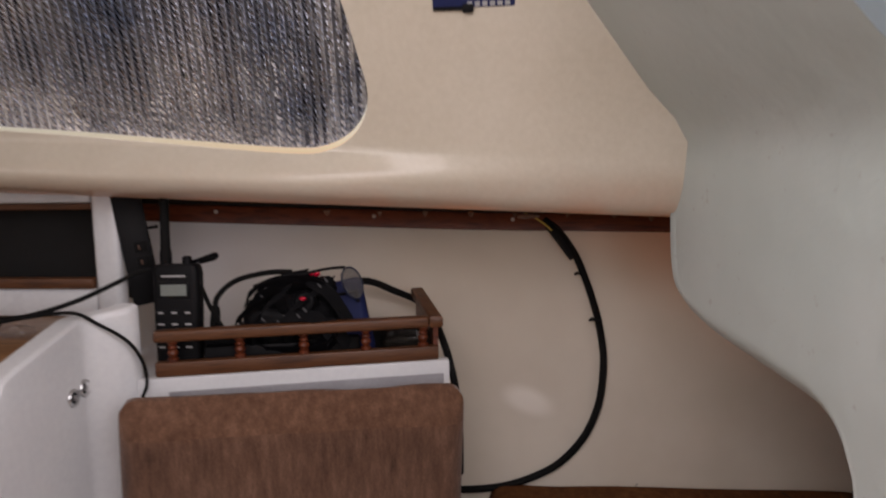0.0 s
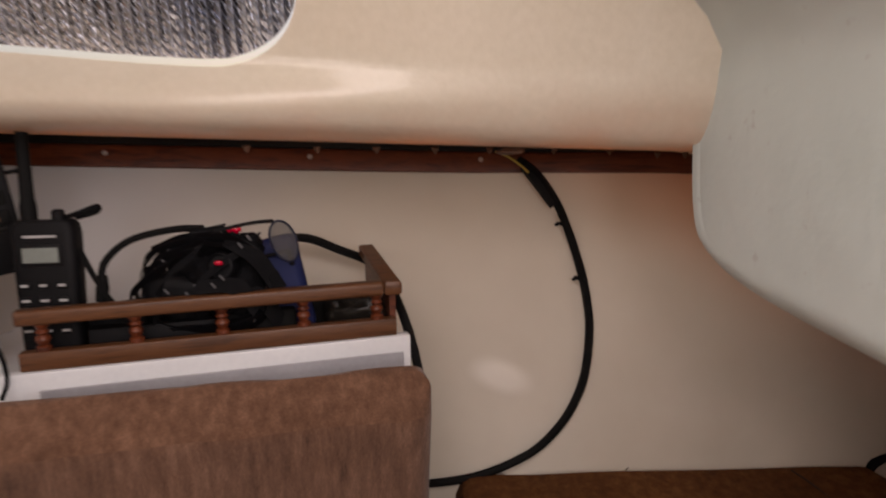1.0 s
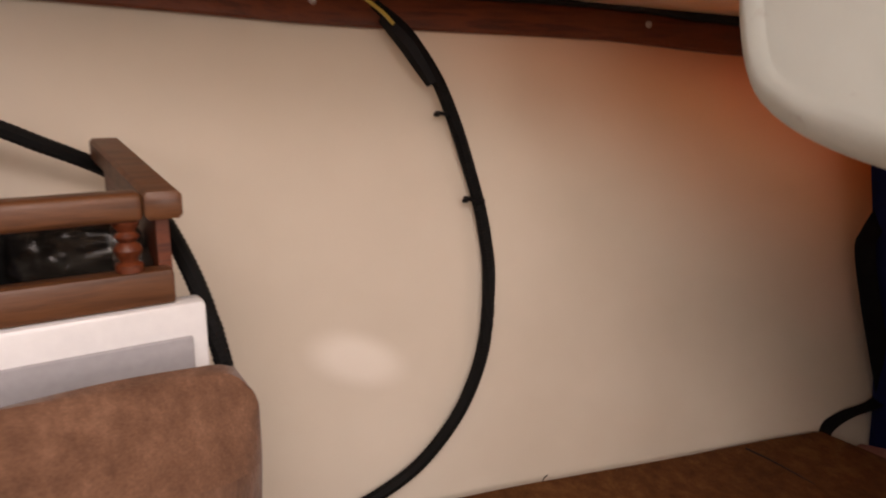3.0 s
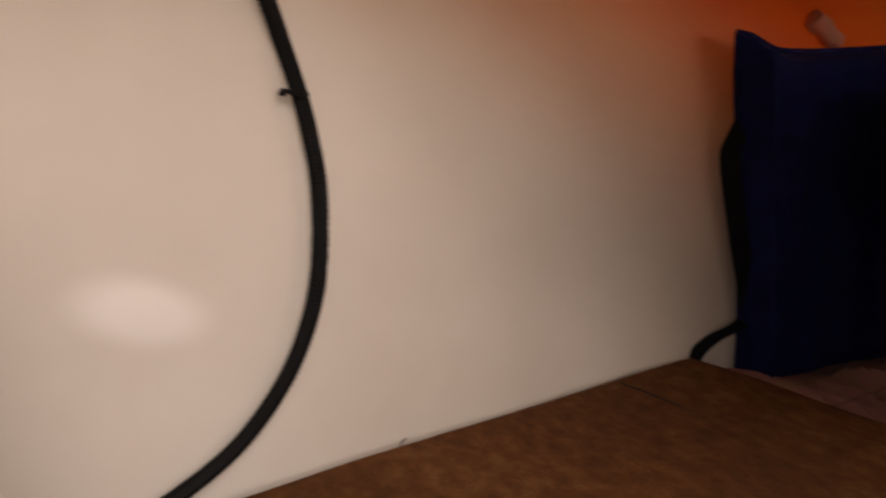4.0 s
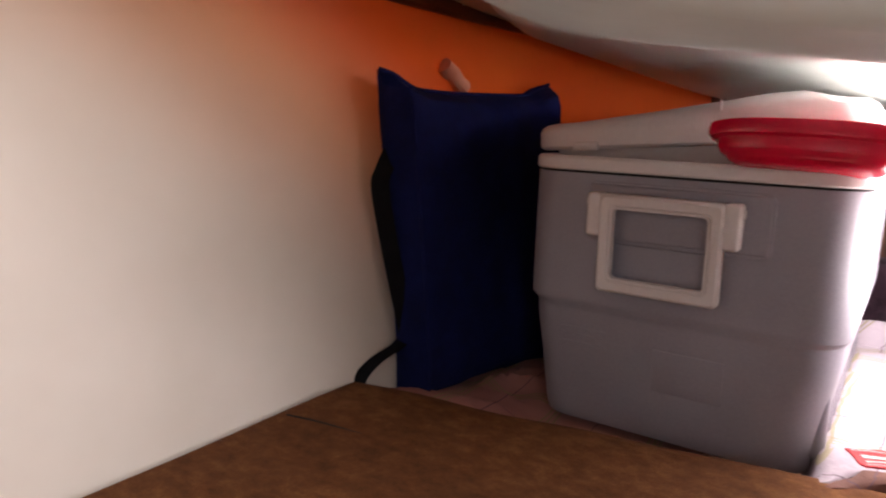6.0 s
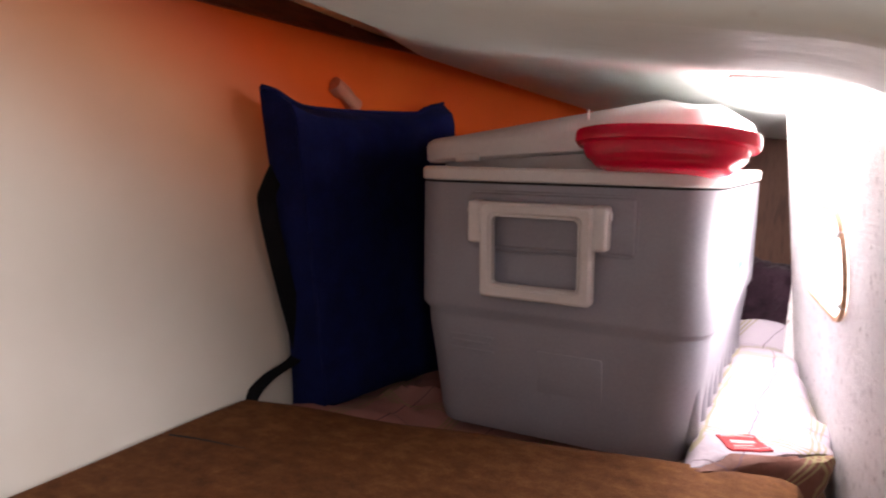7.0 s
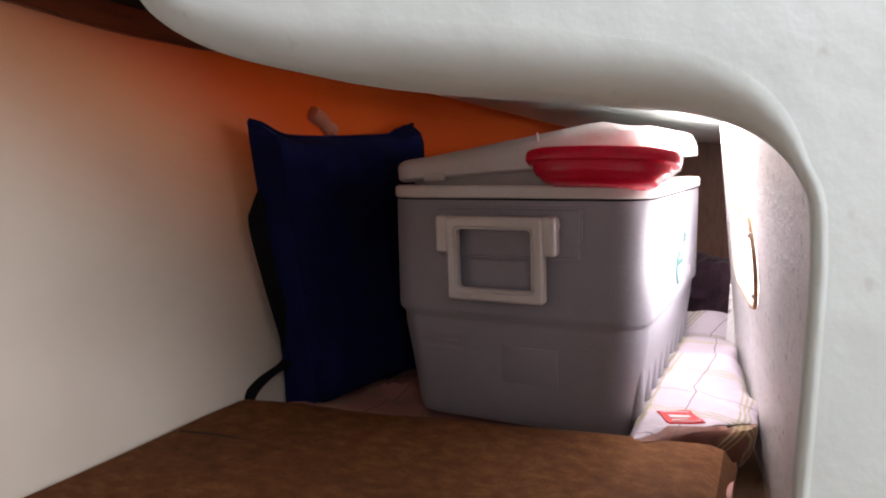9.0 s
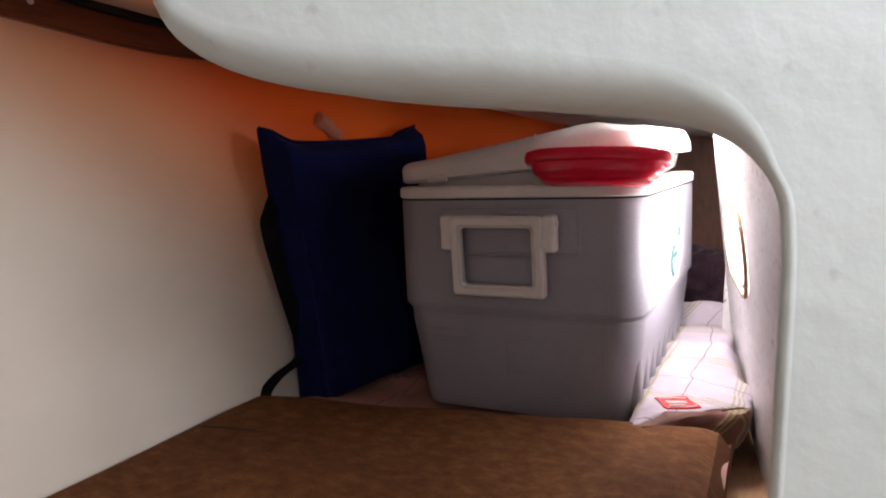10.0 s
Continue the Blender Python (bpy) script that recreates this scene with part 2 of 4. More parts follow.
    nt.links.new(both.outputs[0], nt.nodes["Material Output"].inputs["Surface"])


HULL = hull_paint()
FIBRE = rough_fibreglass()
PLY = painted_ply()
CABIN = surface("cabin_paint", (0.60, 0.54, 0.43), (0.69, 0.63, 0.52), 4.0, 0.36, bump=0.18, dist=0.002, coat=0.35)
glow_through(CABIN, (0.92, 0.50, 0.26), 1.16, 1.29, 0.38)
GEL = surface("white_gelcoat", (0.66, 0.68, 0.70), (0.76, 0.78, 0.79), 4.0, 0.3, bump=0.05, dist=0.001, coat=0.2)
MAHOG = wood("mahogany", (0.05, 0.009, 0.003), (0.14, 0.030, 0.009), coat=0.06)
TEAK = wood("teak_trim", (0.055, 0.018, 0.006), (0.125, 0.045, 0.015), rough=0.45, coat=0.12)
COUNTER = wood("counter_wood", (0.16, 0.075, 0.03), (0.30, 0.155, 0.07), (1, 5, 5), 0.4)
BARE = wood("bare_ply", (0.36, 0.19, 0.10), (0.50, 0.30, 0.17), (1, 5, 5), 0.7, 0)
DARKWOOD = wood("dark_bulkhead_wood", (0.10, 0.045, 0.03), (0.17, 0.08, 0.05), (5, 5, 1), 0.6, 0)
BERTH = fabric("berth_fabric", (0.060, 0.019, 0.0048), (0.106, 0.038, 0.0105), (0.180, 0.074, 0.023), weave=240.0, streak=(2.2, 1.6, 1), sheen=0.0)
SEATCLOTH = fabric("seat_fabric", (0.065, 0.031, 0.018), (0.13, 0.065, 0.040), (0.22, 0.122, 0.080), streak=(3, 3, 0.6))
# seat fabric lightened for the top band, where light from above falls
SEATTOP = fabric("lit_boxing_fabric", (0.074, 0.034, 0.019), (0.140, 0.068, 0.040), (0.230, 0.124, 0.078), streak=(3, 3, 1))
NAVY = fabric("navy_cloth", (0.002, 0.0045, 0.038), (0.003, 0.007, 0.06), (0.006, 0.012, 0.085), sheen=0.0)
WEB = fabric("black_webbing", (0.002, 0.002, 0.003), (0.004, 0.004, 0.005), (0.009, 0.009, 0.010), sheen=0.0)
CLOTHES = fabric("dark_clothes", (0.014, 0.006, 0.010), (0.028, 0.012, 0.020), (0.05, 0.024, 0.035), sheen=0.1)
# darker brown copy of the plaid; the end face's shade is in its colour
FOLD = plaid_cloth("shaded_plaid_cloth", (0.10, 0.035, 0.022), (0.19, 0.075, 0.05))
PLAID = plaid_cloth("plaid_cloth", (0.31, 0.265, 0.30), (0.42, 0.365, 0.41))
# redder plaid, also darkened for the shade round the cooler
QUILT = plaid_cloth("shaded_quilt_cloth", (0.28, 0.12, 0.10), (0.42, 0.21, 0.185))
FOIL = foil_sheet()
GREY = surface("grey_plastic", (0.27, 0.26, 0.295), (0.33, 0.32, 0.36), 7.0, 0.5, fine=240.0, bump=0.12, dist=0.0008)
WHITE = surface("white_plastic", (0.66, 0.62, 0.60), (0.76, 0.72, 0.70), 6.0, 0.38, fine=150.0, bump=0.05, dist=0.0006)
RED = plain("red_plastic", (0.62, 0.003, 0.030), 0.18)
LABELRED = plain("red_label_cloth", (0.42, 0.010, 0.014), 0.7)
BLACK = plain("black_plastic", (0.005, 0.005, 0.006), 0.58)
NYLON = plain("black_nylon", (0.004, 0.004, 0.005), 0.34)
RUBBER = plain("black_rubber", (0.0045, 0.0045, 0.0045), 0.75)
# near-black for seam, rim gap, strip band and the locker's painted shade
DARKFILL = plain("near_black", (0.003, 0.0025, 0.0025), 0.75)
STEEL = plain("stainless_steel", (0.55, 0.55, 0.55), 0.3, 1.0)
TEAL = plain("teal_print", (0.0015, 0.06, 0.055), 0.6)
INK = plain("white_print", (0.40, 0.40, 0.40), 0.6)
FADED = plain("faded_print", (0.09, 0.09, 0.095), 0.7)
LCD = plain("grey_display", (0.22, 0.25, 0.23), 0.25)
BLUE = plain("blue_pouch", (0.004, 0.013, 0.085), 0.7)
SPECS = plain("dark_blue_plastic", (0.004, 0.010, 0.030), 0.3)
RUST = plain("rusty_fixing", (0.10, 0.045, 0.025), 0.7)
YELLOW = plain("yellow_wire", (0.45, 0.33, 0.06), 0.5)
PINKFOAM = plain("pink_foam", (0.66, 0.27, 0.17), 0.8)
GREYCLOTH = plain("grey_vinyl", (0.36, 0.36, 0.38), 0.6)
for m in (BLACK, RUBBER, NYLON, WEB):
    m.node_tree.nodes["Principled BSDF"].inputs["Specular IOR Level"].default_value = 0.18
CLEAR = bpy.data.materials.new("clear_film")
CLEAR.use_nodes = True
CLEAR.node_tree.nodes["Principled BSDF"].inputs["Transmission Weight"].default_value = 0.9
CLEAR.node_tree.nodes["Principled BSDF"].inputs["Roughness"].default_value = 0.15
CLEAR.node_tree.nodes["Principled BSDF"].inputs["Alpha"].default_value = 0.16
SMOKE = bpy.data.materials.new("smoky_film")
SMOKE.use_nodes = True
SMOKE.node_tree.nodes["Principled BSDF"].inputs["Base Color"].default_value = (0.018, 0.015, 0.012, 1)
SMOKE.node_tree.nodes["Principled BSDF"].inputs["Roughness"].default_value = 0.2
SMOKE.node_tree.nodes["Principled BSDF"].inputs["Alpha"].default_value = 0.6
LENS = bpy.data.materials.new("tinted_lens")
LENS.use_nodes = True
LENS.node_tree.nodes["Principled BSDF"].inputs["Transmission Weight"].default_value = 0.0
LENS.node_tree.nodes["Principled BSDF"].inputs["Base Color"].default_value = (0.09, 0.085, 0.085, 1)
LENS.node_tree.nodes["Principled BSDF"].inputs["Roughness"].default_value = 0.05
LENS.node_tree.nodes["Principled BSDF"].inputs["Alpha"].default_value = 0.45

# ---- mesh helpers ----


def part(name, bm, material, parent=None, label="", soft=35):
    """Links a bmesh as one mesh object, under a thing or part if given."""
    bmesh.ops.remove_doubles(bm, verts=bm.verts, dist=1e-6)
    bmesh.ops.recalc_face_normals(bm, faces=bm.faces)
    for f in bm.faces:
        f.smooth = True
    for e in bm.edges:
        e.smooth = not (len(e.link_faces) == 2 and e.calc_face_angle(0) > radians(soft))
    me = bpy.data.meshes.new(name)
    bm.to_mesh(me)
    bm.free()
    me.materials.append(material)
    ob = new(name, me)
    if parent is not None:
        ob.parent = parent
    if label:
        tagged(ob, label)
    return ob


def thing(name, m, label, category, group="", kind=""):
    ob = new(name)
    ob.matrix_world = m
    ob.empty_display_size = 0.05
    return tagged(ob, label, category, group, kind)


def setting(name, bm, material, label, category, soft=35):
    return tagged(part(name, bm, material, None, "", soft), label, category, "", "structure")


def box(bm, lo, hi, bevel=0.0, seg=2, m=None):
    lo, hi = Vector(lo), Vector(hi)
    r = bmesh.ops.create_cube(bm, size=1.0, matrix=Matrix.Translation((lo + hi) / 2) @ Matrix.Diagonal((*(hi - lo), 1)))
    vs = r["verts"]
    if bevel:
        es = list({e for v in vs for e in v.link_edges})
        out = bmesh.ops.bevel(bm, geom=es, offset=bevel, segments=seg, profile=0.5, affect="EDGES")
        vs = list({v for f in out["faces"] for v in f.verts} | {v for v in vs if v.is_valid})
    if m is not None:
        bmesh.ops.transform(bm, matrix=m, verts=vs)
    return bm


def boxed(lo, hi, bevel=0.0, seg=2, m=None):
    return box(bmesh.new(), lo, hi, bevel, seg, m)


def sheet(bm, rows, close=False):
    """Quads between rows of points."""
    vs = [[bm.verts.new(p) for p in row] for row in rows]
    for a, b in zip(vs, vs[1:]):
        n = len(a)
        for j in range(n if close else n - 1):
            bm.faces.new((a[j], a[(j + 1) % n], b[(j + 1) % n], b[j]))
    return vs


def solid_sheet(bm, rows, off):
    """A sheet with thickness: off is a vector or a function of the point."""
    give = off if callable(off) else (lambda p: Vector(off))
    a = sheet(bm, rows)
    b = sheet(bm, [[Vector(p) + give(Vector(p)) for p in row] for row in rows])
    rim_a = a[0] + [r[-1] for r in a[1:]] + a[-1][-2::-1] + [r[0] for r in a[-2:0:-1]]
    rim_b = b[0] + [r[-1] for r in b[1:]] + b[-1][-2::-1] + [r[0] for r in b[-2:0:-1]]
    for i in range(len(rim_a)):
        j = (i + 1) % len(rim_a)
        bm.faces.new((rim_a[i], rim_a[j], rim_b[j], rim_b[i]))
    return bm


def loft(bm, rings, caps=True):
    vs = sheet(bm, rings, True)
    if caps:
        bm.faces.new(vs[0])
        bm.faces.new(vs[-1])
    return bm


def spline(points, steps=8):
    """A smooth line through the points."""
    p = [Vector(q) for q in points]
    p = [2 * p[0] - p[1]] + p + [2 * p[-1] - p[-2]]
    out = []
    for i in range(1, len(p) - 2):
        for k in range(steps):
            t = k / steps
            out.append(0.5 * (2 * p[i] + (p[i + 1] - p[i - 1]) * t + (2 * p[i - 1] - 5 * p[i] + 4 * p[i + 1] - p[i + 2]) * t * t + (3 * p[i] - p[i - 1] - 3 * p[i + 1] + p[i + 2]) * t**3))
    return out + [p[-2]]


def tube(bm, line, radius, n=8, flat=1.0):
    """A round (or flattened) bar along a line; radius may be a function of the index."""
    up = Vector((0.13, 0.2, 0.97)).normalized()
    rings = []
    for i, p in enumerate(line):
        d = (line[min(i + 1, len(line) - 1)] - line[max(i - 1, 0)]).normalized()
        s = d.cross(up)
        s = s.normalized() if s.length > 1e-4 else Vector((1, 0, 0))
        u = s.cross(d)
        r = radius(i) if callable(radius) else radius
        rings.append([p + r * (math.cos(a) * s * flat + math.sin(a) * u) for a in (2 * math.pi * k / n for k in range(n))])
    return loft(bm, rings)


def lathe(bm, profile, n=16, m=None):
    """Turns (radius, height) pairs round z."""
    rings = [[Vector((r * math.cos(a), r * math.sin(a), z)) for a in (2 * math.pi * k / n for k in range(n))] for r, z in profile]
    if m is not None:
        rings = [[m @ p for p in ring] for ring in rings]
    return loft(bm, rings)


def round_rect(w, d, r, n=5):
    """Corner-rounded rectangle round the origin."""
    pts = []
    for cx, cy, a0 in ((w / 2 - r, d / 2 - r, 0), (-w / 2 + r, d / 2 - r, 90), (-w / 2 + r, -d / 2 + r, 180), (w / 2 - r, -d / 2 + r, 270)):
        for k in range(n + 1):
            a = radians(a0 + 90 * k / n)
            pts.append((cx + r * math.cos(a), cy + r * math.sin(a)))
    return pts


def frame_ring(bm, w, h, r, wide, thick, m=None):
    """A flat rounded frame in the x-z plane with an opening."""
    outer, inner = round_rect(w, h, r), round_rect(w - 2 * wide, h - 2 * wide, max(r - wide, 0.006))
    e = min(wide, thick) * 0.22
    oe, ie = round_rect(w - 2 * e, h - 2 * e, r), round_rect(w - 2 * wide + 2 * e, h - 2 * wide + 2 * e, max(r - wide, 0.006) + e)
    f, bk = -thick / 2, thick / 2
    rings = []
    for ring, y in ((outer, bk), (outer, f + e), (oe, f), (ie, f), (inner, f + e), (inner, bk)):
        rings.append([Vector((x, y, z)) for x, z in ring])
    rings.append(rings[0])
    if m is not None:
        rings = [[m @ p for p in ring] for ring in rings]
    sheet(bm, rings, True)
    return bm


def cut(ob, bm):
    """Cuts the shape in bm out of a mesh object for good."""
    me = bpy.data.meshes.new("cutter")
    bmesh.ops.recalc_face_normals(bm, faces=bm.faces)
    bm.to_mesh(me)
    bm.free()
    tool = new("cutter", me)
    mod = ob.modifiers.new("cut", "BOOLEAN")
    mod.operation, mod.object, mod.solver = "DIFFERENCE", tool, "EXACT"
    made = bpy.data.meshes.new_from_object(ob.evaluated_get(bpy.context.evaluated_depsgraph_get()))
    ob.modifiers.clear()
    ob.data = made
    bpy.data.objects.remove(tool)
    return ob


def smooth(a, b, x):
    t = min(1.0, max(0.0, (x - a) / (b - a)))
    return t * t * (3 - 2 * t)


def rumple(bm, size, depth, seed=0.0):
    """Moves the vertices along their normals by noise."""
    bm.normal_update()
    for v in bm.verts:
        v.co += v.normal * depth * noise.noise(v.co / size + Vector((seed, seed * 2, seed)))
    return bm


from mathutils.bvhtree import BVHTree

# ---- the hull side and deck ----


def hull_y(x, z):
    y = 2.442 + 0.16 * (z - 1.1)
    if x < 0.5:
        y -= 0.13 * (0.5 - x) * smooth(0.5, 0.2, x)
    if x > 1.5:
        y -= 0.22 * (x - 1.5) ** 1.4
    # a slight swelling, shaped in under the painted highlight
    y -= 0.006 * math.exp(-(((x - 0.385) / 0.055) ** 2) - ((z - 0.69 + 0.25 * (x - 0.385)) / 0.036) ** 2)
    return y


def deck_z(x):
    return 1.163 - 0.045 * x


xs = [-2.3 + 0.1 * i for i in range(25)] + [0.2 + 0.015 * i for i in range(26)] + [0.6 + 0.1 * i for i in range(21)]
bm = bmesh.new()
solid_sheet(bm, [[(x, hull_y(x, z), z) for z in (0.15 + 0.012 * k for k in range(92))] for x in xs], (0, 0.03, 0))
setting("wall_hull", bm, HULL, "cream painted boat hull side, amber glow painted in towards the stern", "hull wall")


def cabin_profile(x):
    d = -0.045 * x
    k = smooth(0.40, -0.10, x)  # the sill under the window swells inboard and dies out aft
    sill = [(2.045 - 0.015 * k, 1.184), (2.022 - 0.034 * k, 1.202 - 0.008 * k), (2.008 - 0.042 * k, 1.228 - 0.014 * k), (2.002 - 0.036 * k, 1.246 - 0.012 * k), (1.998 - 0.010 * k, 1.266), (1.994 + 0.004 * k, 1.29)]
    pts = [(2.52, 1.163), (2.40, 1.164), (2.20, 1.170), (2.10, 1.176)] + sill + [(1.977, 1.36), (1.945, 1.46), (1.91, 1.56), (1.86, 1.66), (1.79, 1.74), (1.68, 1.80), (1.55, 1.84), (1.38, 1.875)]
    return [(x, y, z + d) for y, z in pts]


bm = bmesh.new()
rows = [[tuple(p) for p in spline(cabin_profile(x), 4)] for x in (-2.3 + 0.1 * i for i in range(31))]
solid_sheet(bm, rows, lambda p: Vector((0, 0.03 if p.y > 1.6 else 0.0, 0.03)))
cabin = setting("wall_cabin_side", bm, CABIN, "cream painted cabin side curving into the deck underside", "cabin wall")
# the window opening follows the sill
wcut = bmesh.new()
outline = [(-1.25, 1.375), (-0.57, 1.323), (-0.30, 1.298), (-0.06, 1.275), (0.02, 1.278), (0.075, 1.31), (0.10, 1.365), (0.09, 1.43), (0.065, 1.53), (0.03, 1.60), (-0.04, 1.63), (-0.6, 1.655), (-1.25, 1.68), (-1.32, 1.62), (-1.33, 1.44)]
ring = spline([(x, 0, z) for x, z in outline] + [(outline[0][0], 0, outline[0][1])], 4)[:-1]
loft(wcut, [[Vector((p.x, 1.70, p.z)) for p in ring], [Vector((p.x, 2.20, p.z)) for p in ring]])
cut(cabin, wcut)

# reflective insulation that fills the window
foil = thing("window_insulation", pose(0, 0, 0), "crinkled silver bubble-foil insulation fitted in the cabin window", "insulation")
bm = bmesh.new()
cx, cz = -0.55, 1.47
rings = []
for k in range(40, -1, -1):
    s = k / 40
    row = []
    for p in ring:
        x, z = cx + (p.x - cx) * s * 0.997, cz + (p.z - cz) * s * 0.945
        y = 2.008 - 0.30 * max(0, z - 1.27 + 0.05 * x) ** 1.25
        y += 0.003 * noise.noise(Vector((x * 14, 0, z * 5)))
        row.append(Vector((x, y, z)))
    rings.append(row)
sheet(bm, rings, True)
part("foil", bm, FOIL, foil)

# deck over the quarter berth
bm = bmesh.new()
solid_sheet(bm, [[(x, y, deck_z(x)) for y in (2.0, 2.1, 2.3, 2.55)] for x in (0.70 + 0.1 * i for i in range(20))], (0, 0, 0.03))
tagged(part("ceiling_side_deck", bm, CABIN), "cream painted underside of the side deck", "ceiling", "", "structure")

# mahogany strip along the hull under the deck, with screws
strip = thing("rub_strip", pose(0, 0, 0), "dark varnished mahogany strip screwed along the hull under the deck", "wooden strip")


def strip_low(x):
    return 1.092 - 0.020 * (x - 0.36) + 0.026 * max(0.0, 0.36 - x) - 0.014 * smooth(0.70, 1.0, x) + 0.025 * smooth(0.9, 1.8, x)


def strip_rows(lo, hi, proud):
    rows = []
    for x in (-0.62 + 0.08 * i for i in range(41)):
        z0, z1 = strip_low(x) + lo, strip_low(x) + hi
        rows.append([Vector((x, hull_y(x, z0) - 0.001, z0)), Vector((x, hull_y(x, z0) - proud + 0.003, z0)), Vector((x, hull_y(x, z0) - proud, z0 + 0.003)), Vector((x, hull_y(x, z1) - proud, z1 - 0.003)), Vector((x, hull_y(x, z1) - proud + 0.003, z1)), Vector((x, hull_y(x, z1) - 0.001, z1))])
    return rows


part("board", loft(bmesh.new(), strip_rows(0, 0.040, 0.016)), MAHOG, strip)
# near-black band that runs along the top of the board
part("dark_band", loft(bmesh.new(), strip_rows(0.0405, 0.072, 0.020)), DARKFILL, strip, "near-black band above the board")
for x in (-0.33, 0.03, 0.351, 0.80, 1.13, 1.46):
    z = strip_low(x) + 0.026
    m = Matrix.Translation((x, hull_y(x, z) - 0.016, z)) @ pose(0, 0, 0, 90, 0, 0)
    part("screw", lathe(bmesh.new(), [(0.0048, -0.002), (0.0048, 0.0012), (0.003, 0.0024), (0.0012, 0.0014), (0.0, 0.0014)], 10, m), STEEL, strip, "bright screw head")

for x, y in ((-0.001, 2.06), (0.095, 2.085), (0.178, 2.121), (0.266, 2.148), (0.353, 2.187), (0.462, 2.222), (0.56, 2.251), (0.626, 2.2), (0.676, 2.216)):
    r = 0.0034 + 0.0016 * random.random()
    m = pose(x, y, 1.166 - 0.045 * x, 180 + random.uniform(-12, 12), random.uniform(-12, 12), 0)
    b = thing("deck_fastening", m, "rusty fastening tip poking through the deck underside", "fastening", "deck fastenings")
    part("tip", lathe(bmesh.new(), [(r * 1.5, -0.002), (r, 0.003), (r * 0.8, 0.005), (r * 0.2, 0.008)], 8), RUST, b)
bm = bmesh.new()
bmesh.ops.create_icosphere(bm, subdivisions=3, radius=1, matrix=Matrix.Translation((0.377, 2.086, 1.151)) @ Matrix.Diagonal((0.022, 0.014, 0.004, 1)))
drip = tagged(part("sealant_smear", rumple(bm, 0.012, 0.006), RUST), "dried brown sealant smear on the deck underside", "sealant")

# ---- cockpit moulding with the berth opening ----
XF = 0.625


def front_x(y, z):
    """The forward face: it slants aft towards the companionway and leans forward above."""
    x = XF + 0.19 * (2.07 - max(y, 1.45))
    return x - 0.85 * (z - 1.28) * smooth(1.24, 1.36, z) if z > 1.24 else x


contour = [Vector(p) for p in ((2.12, 1.86, 0), (2.10, 1.55, 0), (2.082, 1.30, 0), (2.072, 1.16, 0), (2.064, 1.075, 0), (2.043, 1.019, 0), (2.00, 0.990, 0), (1.94, 0.973, 0), (1.87, 0.963, 0), (1.79, 0.956, 0), (1.705, 0.949, 0), (1.64, 0.942, 0), (1.594, 0.926, 0), (1.567, 0.899, 0), (1.558, 0.865, 0), (1.555, 0.78, 0), (1.553, 0.50, 0), (1.552, 0.10, 0))]
line = spline(contour, 5)
inward = []
for i, p in enumerate(line):
    d = (line[min(i + 1, len(line) - 1)] - line[max(i - 1, 0)]).normalized()
    inward.append(Vector((d.y, -d.x, 0)))
N = len(line)
# the rolled edge: wide overhead, tight down the jamb
RL = [0.040 - 0.031 * smooth(0.955, 0.90, p.y) for p in line]
turn_a = next(i for i, p in enumerate(line) if p.y < 1.09)
turn_b = next(i for i, p in enumerate(line) if p.y < 0.86)
rows = []
for k in range(15):
    s = (1 - k / 14) ** 2
    row = []
    for i, p in enumerate(line):
        q = p + inward[i] * RL[i]
        if i < turn_a:
            far_z = 1.86 - 0.72 * i / turn_a
        elif i < turn_b:
            far_z = 1.14 - 0.32 * (i - turn_a) / (turn_b - turn_a)
        else:
            far_z = 0.82 - 0.72 * (i - turn_b) / (N - 1 - turn_b)
        far = Vector((1.30 + 0.15 * smooth(1.16, 1.32, far_z), far_z, 0))
        g = q.lerp(far, s)
        row.append(Vector((front_x(g.x, g.y), g.x, g.y)))
    rows.append(row)
for k in range(1, 8):
    a = radians(90 * k / 7)
    row = []
    for i, p in enumerate(line):
        q = p + inward[i] * RL[i] * (1 - math.sin(a))
        row.append(Vector((front_x(p.x, p.y) + RL[i] * (1 - math.cos(a)), q.x, q.y)))
    rows.append(row)
jamb_from = next(i for i, p in enumerate(line) if p.y < 0.925)


def aft(p, x):
    out = smooth(0.66, 1.75, x) * min(1.0, max(0.0, (p.x - 1.62) / 0.45))
    y = p.x + (hull_y(x, min(p.y, 1.1)) + 0.03 - 2.07) * out
    z = p.y + (0.055 * smooth(0.74, 1.5, x) - 0.045 * smooth(1.6, 2.5, x)) * (1 if p.y < 1.2 else 0)
    return Vector((x, y, z))


bm = bmesh.new()
sheet(bm, rows)
setting("wall_cockpit_front", bm, FIBRE, "white painted rounded fibreglass moulding round the quarter-berth opening", "moulding", 60)
bm = bmesh.new()
edge = line[:jamb_from]
first = [Vector((front_x(p.x, p.y) + r, p.x, p.y)) for p, r in zip(edge, RL)]
more = [[aft(p, x) for p in edge] for x in (0.80, 0.85, 0.9, 1.0, 1.1, 1.25, 1.4, 1.6, 1.8, 2.0, 2.25, 2.55)]
back = [[row[-1] + Vector((0, -0.08, 0.0)), row[-1] + Vector((0, -0.30, 0.0))] for row in [first] + more]
sheet(bm, [r + b for r, b in zip([first] + more, back)])
tagged(part("ceiling_berth", bm, FIBRE, None, "", 60), "white painted underside of the cockpit seat over the berth", "ceiling", "", "structure")
bm = bmesh.new()
jamb = line[jamb_from - 1:]
sheet(bm, [[Vector((front_x(p.x, p.y) + r + d, p.x + e, p.y)) for p, r in zip(jamb, RL[jamb_from - 1:])] for d, e in ((0, 0), (0.012, 0.0), (0.018, -0.006), (0.018, -0.03))])
